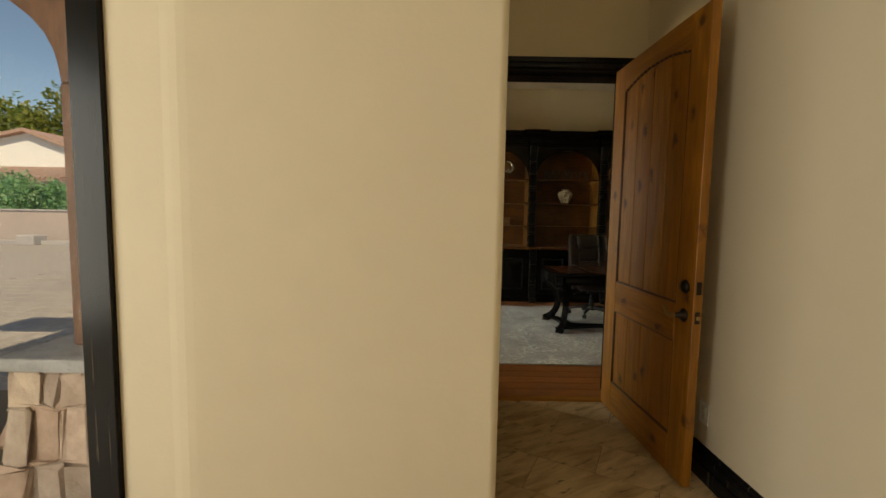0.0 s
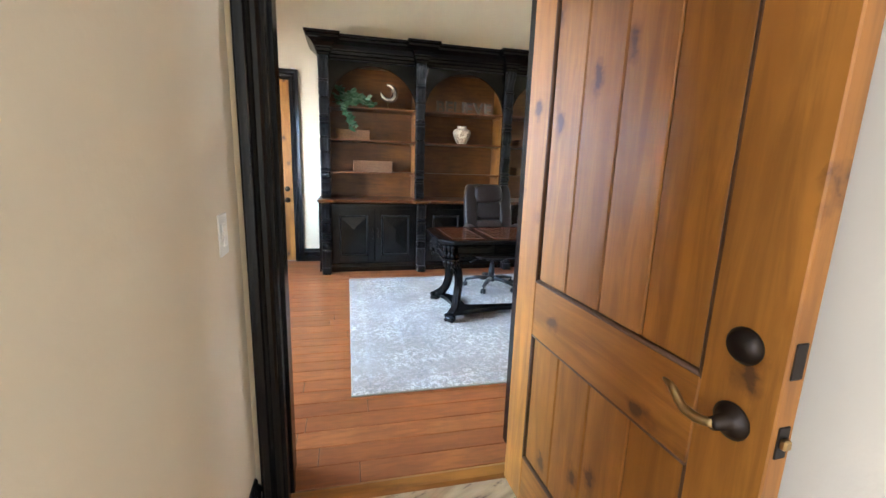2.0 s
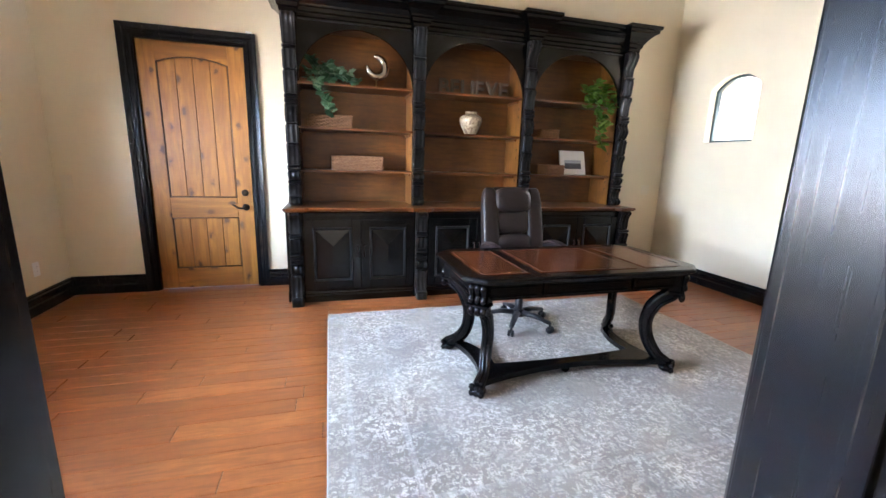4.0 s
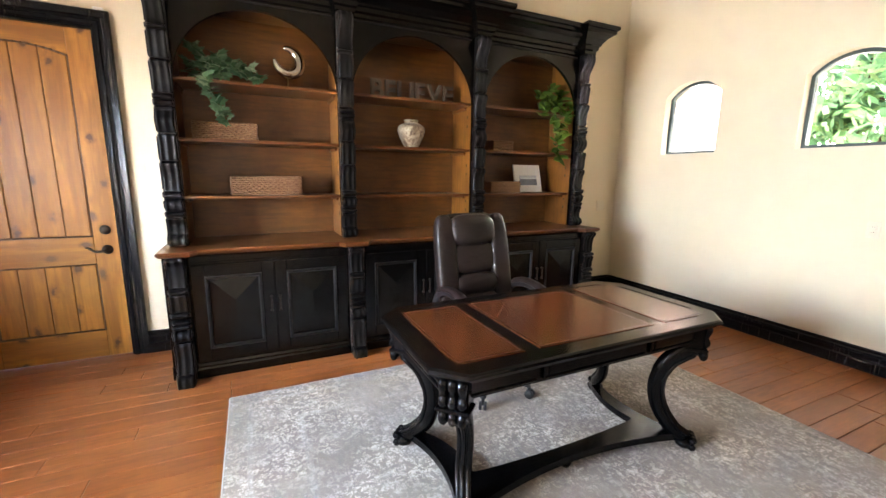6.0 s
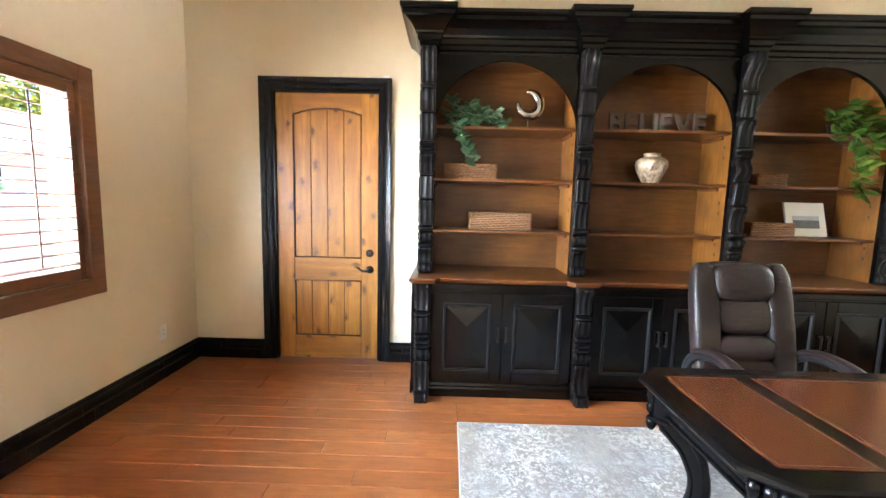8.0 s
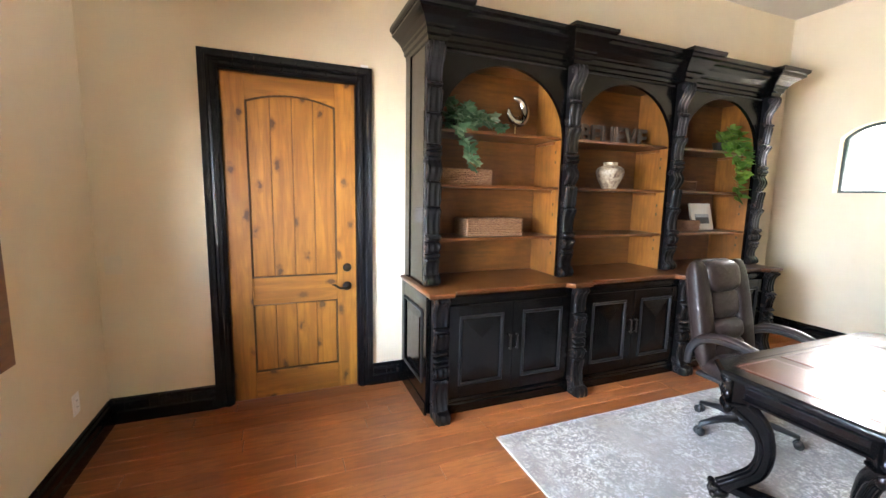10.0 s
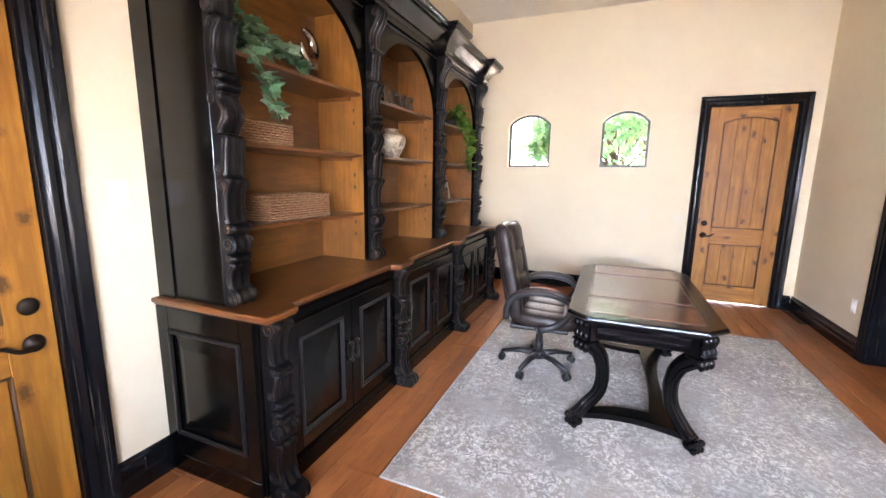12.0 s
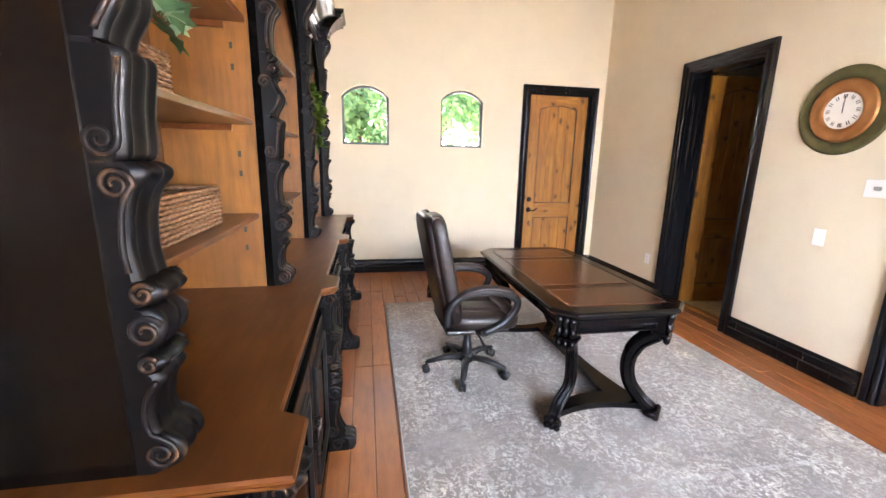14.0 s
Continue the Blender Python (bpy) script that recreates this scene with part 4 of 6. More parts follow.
# ---- base cabinets ----
def raised_door(parent, x0, x1, z0, z1, y, handle_x):
    s = 0.078
    fr = part("door", box(x0, x0 + s, y - 0.022, y, z0, z1, 0.003, 1), M_BLACK, parent, "rubbed black raised-panel cabinet door")
    part("door_stile", box(x1 - s, x1, y - 0.022, y, z0, z1, 0.003, 1), M_BLACK, fr)
    part("door_rail", box(x0 + s, x1 - s, y - 0.022, y, z0, z0 + s, 0.003, 1), M_BLACK, fr)
    part("door_rail", box(x0 + s, x1 - s, y - 0.022, y, z1 - s, z1, 0.003, 1), M_BLACK, fr)
    a, b, c, d = x0 + s, x1 - s, z0 + s, z1 - s
    bm = bmesh.new()
    for k0, k1, y0, y1 in ((0.0, 0.007, y - 0.029, y - 0.034), (0.007, 0.014, y - 0.034, y - 0.033), (0.014, 0.024, y - 0.033, y - 0.019)):
        o = [(a + k0, c + k0), (b - k0, c + k0), (b - k0, d - k0), (a + k0, d - k0)]
        i = [(a + k1, c + k1), (b - k1, c + k1), (b - k1, d - k1), (a + k1, d - k1)]
        for n in range(4):
            m = (n + 1) % 4
            bm.faces.new([bm.verts.new(p) for p in ((o[n][0], y0, o[n][1]), (o[m][0], y0, o[m][1]), (i[m][0], y1, i[m][1]), (i[n][0], y1, i[n][1]))])
    o = [(a, c), (b, c), (b, d), (a, d)]
    for n in range(4):
        m = (n + 1) % 4
        bm.faces.new([bm.verts.new(p) for p in ((o[n][0], y - 0.018, o[n][1]), (o[m][0], y - 0.018, o[m][1]), (o[m][0], y - 0.029, o[m][1]), (o[n][0], y - 0.029, o[n][1]))])
    bmesh.ops.remove_doubles(bm, verts=bm.verts, dist=1e-5)
    part("panel_moulding", bm, M_EDGE, fr)
    a, b, c, d = a + 0.022, b - 0.022, c + 0.022, d - 0.022
    my, top = y - 0.014, y - 0.030
    r = min(b - a, d - c) * 0.5
    bm = bmesh.new()
    v = [bm.verts.new(p) for p in ((a, my, c), (b, my, c), (b, my, d), (a, my, d), ((a + b) / 2, top, c + r), ((a + b) / 2, top, d - r))]
    for f in ((0, 1, 4), (1, 2, 5, 4), (2, 3, 5), (3, 0, 4, 5)):
        bm.faces.new([v[i] for i in f])
    part("panel", bm, M_BLACK, fr)
    hb = cyl((handle_x, y - 0.045, 0.43), (handle_x, y - 0.045, 0.54), 0.006, 8)
    for z in (0.435, 0.535):
        ball((handle_x, y - 0.043, z), 0.010, hb, seg=8)
        cyl((handle_x, y - 0.043, z), (handle_x, y - 0.020, z), 0.005, 8, hb)
    part("handle", hb, M_BRONZE, fr, "dark bronze drop pull", True)


for i in range(3):
    l, r = PC[i], PC[i + 1]
    bl, br = (0.287 if i == 0 else l + 0.001), (3.880 if i == 2 else r - 0.001)
    cab = thing("base_cabinet", "rubbed black base cabinet with two raised-panel doors", "cabinet", group="bookcase base cabinets")
    part("body", box(bl, br, FRONT_LOW + 0.003, 7.295, 0.02, 0.853, 0.002, 1), M_BLACK, cab)
    part("plinth", prism([(FRONT_LOW - 0.018, 0.0), (FRONT_LOW - 0.018, 0.060), (FRONT_LOW - 0.012, 0.072), (FRONT_LOW - 0.012, 0.084), (FRONT_LOW - 0.004, 0.100), (FRONT_LOW + 0.003, 0.104), (FRONT_LOW + 0.003, 0.0)], "x", l + 0.052, r - 0.052), M_BLACK, cab)
    part("top_rail", prism([(FRONT_LOW + 0.003, 0.800), (FRONT_LOW - 0.006, 0.806), (FRONT_LOW - 0.006, 0.838), (FRONT_LOW - 0.016, 0.853), (FRONT_LOW + 0.003, 0.853)], "x", l + 0.052, r - 0.052), M_BLACK, cab)
    a, b, mid = l + 0.070, r - 0.070, (l + r) / 2
    raised_door(cab, a, mid - 0.003, 0.125, 0.785, FRONT_LOW + 0.002, mid - 0.028)
    raised_door(cab, mid + 0.003, b, 0.125, 0.785, FRONT_LOW + 0.002, mid + 0.028)
    for j in ([0, 1] if i == 0 else [1]):
        x = (l, r)[j]
        c = add_corbel(cab, low_mesh, "corbel", x, FRONT_LOW + 0.003)
        c["label"] = "carved black scroll corbel"
    for side, x, s in ((0, 0.287, -1), (2, 3.880, 1)):
        if i == side:
            # framed end panel
            e = part("end_panel", box(min(x, x + s * 0.014), max(x, x + s * 0.014), 6.690, 6.765, 0.10, 0.853, 0.002, 1), M_BLACK, cab, "framed black end panel")
            part("end_stile", box(min(x, x + s * 0.014), max(x, x + s * 0.014), 7.215, 7.294, 0.10, 0.853, 0.002, 1), M_BLACK, e)
            part("end_rail", box(min(x, x + s * 0.014), max(x, x + s * 0.014), 6.765, 7.215, 0.745, 0.853, 0.002, 1), M_BLACK, e)
            part("end_rail", box(min(x, x + s * 0.014), max(x, x + s * 0.014), 6.765, 7.215, 0.10, 0.210, 0.002, 1), M_BLACK, e)
            part("end_plinth", box(min(x, x + s * 0.020), max(x, x + s * 0.020), 6.690, 7.294, 0.0, 0.098, 0.005, 1), M_BLACK, e)
            bm = bmesh.new()
            o, q = (6.770, 7.210, 0.215, 0.740), (6.850, 7.130, 0.295, 0.660)
            ov = [bm.verts.new((x + s * 0.002, yy, zz)) for yy, zz in ((o[0], o[2]), (o[1], o[2]), (o[1], o[3]), (o[0], o[3]))]
            qv = [bm.verts.new((x + s * 0.014, yy, zz)) for yy, zz in ((q[0], q[2]), (q[1], q[2]), (q[1], q[3]), (q[0], q[3]))]
            for n in range(4):
                bm.faces.new((ov[n], ov[(n + 1) % 4], qv[(n + 1) % 4], qv[n]))
            bm.faces.new(qv)
            part("panel", bm, M_BLACK, e)
            lo, hi = min(x + s * 0.010, x + s * 0.024), max(x + s * 0.010, x + s * 0.024)
            for y0, y1, z0, z1 in ((6.765, 6.783, 0.210, 0.745), (7.197, 7.215, 0.210, 0.745), (6.783, 7.197, 0.210, 0.228), (6.783, 7.197, 0.727, 0.745)):
                part("panel_moulding", box(lo, hi, y0, y1, z0, z1, 0.005, 2), M_EDGE, e)

# worktop, stepping forward over each corbel
pts = [(0.258, 7.296), (0.258, 6.588)]
for k, c in enumerate(PC):
    if k:
        pts += [(c - 0.120, 6.652), (c - 0.085, 6.588)]
    if k < 3:
        pts += [(c + 0.085, 6.588), (c + 0.120, 6.652)]
pts += [(3.909, 6.588), (3.909, 7.296)]


def inset(p, k):
    """The outline drawn in by k along x at its ends and along y at the front."""
    return [(min(max(x, 0.258 + k), 3.909 - k), y + (k if y < 7 else 0)) for x, y in p]


prof = [(0.022, 0.8535), (0.014, 0.856), (0.012, 0.862), (0.004, 0.868), (0.0, 0.876), (0.001, 0.884), (0.006, 0.890)]
top = thing("worktop", "red-brown stained wooden worktop with an ogee edge", "countertop")
part("edge_moulding", loft([[(x, y, z) for x, y in inset(pts, k)] for k, z in prof[:5]]), M_TOP, top)
part("board", loft([[(x, y, z) for x, y in inset(pts, k)] for k, z in ((0.002, 0.8762), (0.001, 0.884), (0.006, 0.890))]), M_TOP, top)

# ---- upper hutch ----
for i in range(3):
    l, r = PC[i], PC[i + 1]
    hut = thing("bookcase_hutch", "arched black bookcase hutch with brown stained shelves", "bookcase", group="bookcase hutches")
    part("back_panel", box(l + 0.002, r - 0.002, 7.262, 7.294, 0.891, 2.56), M_BROWN, hut, "brown stained back panel")
    part("lining", box(l + 0.002, l + 0.050, FRONT_UP + 0.034, 7.260, 0.891, 2.50), M_LINING, hut)
    part("lining", box(r - 0.050, r - 0.002, FRONT_UP + 0.034, 7.260, 0.891, 2.50), M_LINING, hut)
    arch = arch_points(l + 0.054, r - 0.054, 1.965, 0.492, 30)
    bm = bmesh.new()
    for (a, za), (b, zb) in zip(arch, arch[1:]):
        prism([(a, za), (b, zb), (b, 2.56), (a, 2.56)], "y", FRONT_UP, FRONT_UP + 0.032, bm)
    box(l + 0.001, l + 0.054, FRONT_UP, FRONT_UP + 0.032, 0.891, 2.56, bm=bm)
    box(r - 0.054, r - 0.001, FRONT_UP, FRONT_UP + 0.032, 0.891, 2.56, bm=bm)
    bmesh.ops.remove_doubles(bm, verts=bm.verts, dist=1e-5)
    part("arch_panel", bm, M_BLACK, hut, "black painted arched front panel")
    part("top_panel", box(l + 0.051, r - 0.051, FRONT_UP + 0.034, 7.260, 2.50, 2.54), M_BROWN, hut)
    for z in (2.000, 1.612, 1.222):
        sh = part("shelf", box(l + 0.051, r - 0.051, FRONT_UP + 0.042, 7.261, z - 0.022, z, 0.003, 1), M_TOP, hut, "brown stained shelf")
        for x0, x1 in ((l + 0.051, l + 0.066), (r - 0.066, r - 0.051)):
            part("cleat", box(x0, x1, 6.99, 7.25, z - 0.048, z - 0.023, 0.002, 1), M_TOP, sh)
    for z in (1.06, 1.14, 1.38, 1.46, 1.80, 1.88):
        part("peg_slot", box(r - 0.0525, r - 0.0505, 6.965, 6.977, z, z + 0.024), M_SLOT, hut)
    for j in ([0, 1] if i == 0 else [1]):
        x = (l, r)[j]
        c = add_corbel(hut, up_mesh, "corbel", x, FRONT_UP)
        c["label"] = "carved black scroll pilaster"
    for side, x0, x1 in ((0, 0.302, 0.356), (2, 3.811, 3.865)):
        if i == side:
            part("side_panel", box(x0, x1, FRONT_UP, 7.294, 0.891, 2.56, 0.003, 1), M_BLACK, hut, "flat black side panel")
            e = x0 - 0.008 if side == 0 else x1
            part("side_stile", box(e, e + 0.008, 7.18, 7.290, 0.892, 2.54), M_BLACK, hut)

# cornice, breaking forward over each pilaster
CORN = [(0.0, 2.515), (0.012, 2.520), (0.014, 2.545), (0.030, 2.556), (0.034, 2.585), (0.048, 2.592), (0.052, 2.606), (0.085, 2.640), (0.128, 2.668), (0.150, 2.676), (0.150, 2.700), (0.166, 2.706), (0.172, 2.716), (0.172, 2.738)]
corn = thing("cornice", "deep black stepped crown cornice on a bookcase", "cornice")
for i in range(3):
    part("cornice_run", loft([[(PC[i] + 0.02, FRONT_UP - 0.001 - p, z), (PC[i + 1] - 0.02, FRONT_UP - 0.001 - p, z), (PC[i + 1] - 0.02, 7.295, z), (PC[i] + 0.02, 7.295, z)] for p, z in CORN]), M_BLACK, corn)
    part("bead", box(PC[i] + 0.08, PC[i + 1] - 0.08, FRONT_UP - 0.010, FRONT_UP, 2.492, 2.504, 0.004, 1), M_EDGE, corn)
for i, c in enumerate(PC):
    l = c - 0.062 if i else c - 0.055
    r = c + 0.062 if i < 3 else c + 0.055
    part("cornice_block", loft([[(l - p * 0.78, 6.795 - p, z + 0.004), (r + p * 0.78, 6.795 - p, z + 0.004), (r + p * 0.78, 7.294, z + 0.004), (l - p * 0.78, 7.294, z + 0.004)] for p, z in CORN]), M_BLACK, corn)


# ---- executive desk ----
DX0, DX1, DY0, DY1, DZ = 1.335, 2.905, 4.730, 5.525, 0.730


def oct_ring(k, z, c=0.105):
    a, b, p, q = DX0 + k, DX1 - k, DY0 + k, DY1 - k
    return [(a + c, p, z), (b - c, p, z), (b, p + c, z), (b, q - c, z), (b - c, q, z), (a + c, q, z), (a, q - c, z), (a, p + c, z)]


desk = thing("executive_desk", "black carved executive desk with leather insets on a rug", "desk")
part("desktop", loft([oct_ring(k, z) for k, z in ((0.035, 0.688), (0.020, 0.692), (0.016, 0.700), (0.004, 0.706), (0.0, 0.714), (0.003, 0.724), (0.012, 0.730), (0.075, 0.730), (0.078, 0.728))]), M_DESKTOP, desk)
for x0, x1 in ((1.440, 1.735), (1.805, 2.445), (2.515, 2.805)):
    ins = part("leather_inset", box(x0, x1, 4.825, 5.425, 0.7275, 0.7306), M_INLAY, desk, "reddish brown leather writing inset")
    for b in ((x0 + 0.012, x1 - 0.012, 4.837, 4.841), (x0 + 0.012, x1 - 0.012, 5.409, 5.413), (x0 + 0.012, x0 + 0.016, 4.841, 5.409), (x1 - 0.016, x1 - 0.012, 4.841, 5.409)):
        part("tooling_line", box(*b, 0.7302, 0.7311), M_GILT, ins)
part("frame", box(1.440, 2.800, 4.835, 5.420, 0.575, 0.689, 0.003, 1), M_DESK, desk)


def rope(p, q, r, n, bm):
    """A row of beads from p to q."""
    for i in range(n):
        f = (i + 0.5) / n
        ball([a + (b - a) * f for a, b in zip(p, q)], r, bm, seg=6)


for x0, x1 in ((1.470, 1.800), (1.830, 2.410), (2.440, 2.770)):
    for y, s in ((4.835, -1), (5.420, 1)):
        dr = part("drawer_front", box(x0, x1, min(y, y + s * 0.014), max(y, y + s * 0.014), 0.590, 0.676, 0.004, 1), M_DESK, desk)
        part("drawer_panel", box(x0 + 0.022, x1 - 0.022, min(y + s * 0.010, y + s * 0.019), max(y + s * 0.010, y + s * 0.019), 0.608, 0.658, 0.003, 1), M_DESK, dr)
        for z in (0.600, 0.667):
            bm = bmesh.new()
            rope((x0 + 0.01, y + s * 0.015, z), (x1 - 0.01, y + s * 0.015, z), 0.0052, int((x1 - x0) / 0.009), bm)
            part("beading", bm, M_DESK, dr, "", True)
for x, s in ((1.440, -1), (2.800, 1)):
    for z0, z1, d in ((0.578, 0.592, 0.020), (0.594, 0.604, 0.012), (0.660, 0.670, 0.012), (0.672, 0.688, 0.024)):
        part("end_moulding", box(min(x, x + s * d), max(x, x + s * d), 4.860, 5.395, z0, z1, 0.004, 1), M_DESK, desk)
    ep = part("end_panel", box(min(x, x + s * 0.012), max(x, x + s * 0.012), 4.900, 5.355, 0.610, 0.655, 0.003, 1), M_DESK, desk)
    for z in (0.650, 0.612):
        bm = bmesh.new()
        rope((x + s * 0.013, 4.87, z), (x + s * 0.013, 5.385, z), 0.0052, 56, bm)
        part("beading", bm, M_DESK, ep, "", True)
for sx, sy in ((-1, -1), (-1, 1), (1, -1), (1, 1)):
    cx, cy = (1.440 if sx < 0 else 2.800), (4.835 if sy < 0 else 5.420)
    dx, dy = sx * 0.7071, sy * 0.7071
    leg = part("corner_post", prism([(cx - dx * 0.06 + dy * 0.055, cy - dy * 0.06 - dx * 0.055), (cx + dx * 0.010 + dy * 0.055, cy + dy * 0.010 - dx * 0.055), (cx + dx * 0.010 - dy * 0.055, cy + dy * 0.010 + dx * 0.055), (cx - dx * 0.06 - dy * 0.055, cy - dy * 0.06 + dx * 0.055)], "z", 0.555, 0.689), M_DESK, desk, "carved corner post with lobes")
    for k in (-1, 0, 1):
        ox, oy = cx + dx * 0.016 - dy * 0.036 * k, cy + dy * 0.016 + dx * 0.036 * k
        pts = curve([(ox, oy, 0.686), (ox + dx * 0.014, oy + dy * 0.014, 0.660), (ox + dx * 0.006, oy + dy * 0.006, 0.620), (ox + dx * 0.012, oy + dy * 0.012, 0.590), (ox, oy, 0.570)], 14)
        part("lobe", tube(pts, [0.012, 0.016, 0.019, 0.020, 0.019, 0.017, 0.015, 0.014, 0.015, 0.017, 0.018, 0.018, 0.016, 0.013, 0.010], 8), M_DESK, leg, "", True)
        part("knuckle", ball((ox + dx * 0.006, oy + dy * 0.006, 0.528), 0.020, scale=(1, 1, 1.5), seg=12), M_DESK, leg, "", True)
    part("collar", prism([(cx - dx * 0.05 + dy * 0.066, cy - dy * 0.05 - dx * 0.066), (cx + dx * 0.034 + dy * 0.066, cy + dy * 0.034 - dx * 0.066), (cx + dx * 0.034 - dy * 0.066, cy + dy * 0.034 + dx * 0.066), (cx - dx * 0.05 - dy * 0.066, cy - dy * 0.05 + dx * 0.066)], "z", 0.551, 0.566, bevel=0.003), M_DESK, leg)
    # reeded leg, bowing in under the desk and out again to the foot
    fx, fy = (1.460 if sx < 0 else 2.780), (4.828 if sy < 0 else 5.440)
    px, py = -dx * 0.165, -dy * 0.165
    line = curve([(cx + dx * 0.012, cy + dy * 0.012, 0.552), (cx + px * 0.30, cy + py * 0.30, 0.530), (cx + px * 0.78, cy + py * 0.78, 0.450), (cx + px, cy + py, 0.330), (cx + px * 0.88, cy + py * 0.88, 0.210), (fx + px * 0.45, fy + py * 0.45, 0.115), (fx, fy, 0.062)], 28)
    deep = [0.030, 0.036, 0.042, 0.046] + [0.046] * 4 + [0.043] * 4 + [0.039] * 12 + [0.037] * 5
    rings, norm = [], []
    for i, p in enumerate(line):
        along = (line[min(i + 1, 28)] - line[max(i - 1, 0)]).normalized()
        n = along.cross(Vector((-dy, dx, 0))).normalized()
        n = n if n.dot(Vector((dx, dy, 0.3))) > 0 else -n
        norm.append(n)
        rings.append([p + n * (deep[i] * math.cos(math.pi * j / 7)) + Vector((-dy, dx, 0)) * (0.031 * math.sin(math.pi * j / 7)) for j in range(14)])
    lg = part("leg", loft(rings), M_DESK, desk, "swept reeded leg", True)
    for k in (-0.021, 0.0, 0.021):
        part("reed", tube([p + n * (deep[i] - 0.004 - abs(k) * 0.35) + Vector((-dy, dx, 0)) * k for i, (p, n) in enumerate(zip(line, norm))], 0.0105, 7), M_DESK, lg, "", True)
    bm = ball((fx, fy, 0.040), 0.042, scale=(1.1, 1.1, 0.72))
    part("foot", bm, M_DESK, lg, "carved scroll foot", True)
    for k in (-1, 0, 1):
        for r0, z in ((0.032, 0.070), (0.030, 0.031)):
            part("toe", ball((fx + dx * r0 - dy * 0.029 * k, fy + dy * r0 + dx * 0.029 * k, z), 0.0195, seg=10), M_DESK, lg, "", True)
# stretcher of three concave bars, open on the chair's side
def bow(a, b, mid, n=14):
    """Points from a to b, bowed so that the middle lies at mid."""
    out = []
    for i in range(n + 1):
        f = i / n
        q = 4 * f * (1 - f)
        out.append(tuple(a[k] + (b[k] - a[k]) * f + (mid[k] - (a[k] + b[k]) / 2) * q for k in (0, 1)))
    return out


ring = bow((1.46, 4.828), (2.78, 4.828), (2.12, 4.935)) + bow((2.78, 4.828), (2.78, 5.44), (2.71, 5.135))[1:]
ring += bow((2.74, 5.455), (2.635, 5.035), (2.645, 5.25)) + bow((2.61, 5.028), (1.66, 5.028), (2.12, 5.008)) + bow((1.64, 5.035), (1.50, 5.455), (1.62, 5.25)) + bow((1.46, 5.44), (1.46, 4.828), (1.53, 5.135))[:-1]
bm = prism(ring, "z", 0.050, 0.072)
prism([(x, y) for x, y in ring], "z", 0.0725, 0.086, bm, bevel=0.0)
st = part("stretcher", bm, M_DESK, desk, "curved platform stretcher")
for x in (2.115,):
    for y in (4.970,):
        part("bun_foot", lathe([(0.001, 0.0115), (0.022, 0.012), (0.030, 0.030), (0.022, 0.048), (0.012, 0.053)], (x, y, 0), 14), M_DESK, st, "", True)


# ---- leather office chair ----
chair = thing("office_chair", "dark brown leather executive swivel chair behind a desk", "chair", 2.160, 5.775, 0.011, 2)


def cushion(name, cx, cy, cz, w, d, h, mat, parent, tilt=0.0, label="", n=10, power=2.8):
    """A plump rounded pad, leaning back by tilt degrees."""
    q = bmesh.new()
    bmesh.ops.create_uvsphere(q, u_segments=24, v_segments=14, radius=1)
    for v in q.verts:
        c = [math.copysign(abs(k) ** (2 / power), k) for k in v.co]
        v.co = Vector((c[0] * w / 2, c[1] * d / 2, c[2] * h / 2))
    q.transform(pose(cx, cy, cz, tilt))
    return part(name, q, mat, parent, label, True)


TB = -12
back = cushion("backrest", 0, 0.245, 0.770, 0.50, 0.085, 0.72, M_LEATHER, chair, TB, "dark brown leather backrest", power=5)
for x in (-0.205, 0.205):
    cushion("side_bolster", x, 0.208, 0.778, 0.145, 0.100, 0.70, M_LEATHER, back, TB, power=3.5)
cushion("headrest", 0, 0.243, 1.015, 0.335, 0.125, 0.215, M_LEATHER, back, TB, power=3.2)
for k, (z, h) in enumerate(((0.835, 0.215), (0.665, 0.150), (0.550, 0.13))):
    for x in (0,):
        cushion("back_pad", x, 0.196 + (z - 0.77) * 0.21, z, 0.325, 0.070 if k == 0 else 0.110 if k == 1 else 0.085, h, M_LEATHER, back, TB, power=3)
seat = cushion("seat", 0, -0.045, 0.445, 0.53, 0.53, 0.125, M_LEATHER, chair, 3, "dark brown leather seat cushion", power=4)
for x in (-0.09, 0.09):
    cushion("seat_pad", x, -0.03, 0.492, 0.17, 0.36, 0.055, M_LEATHER, seat, 3, power=3)
cushion("seat_front", 0, -0.225, 0.470, 0.48, 0.13, 0.085, M_LEATHER, seat, 3, power=3)
part("seat_pan", box(-0.22, 0.22, -0.22, 0.20, 0.362, 0.392, 0.012), M_PLASTIC, chair)
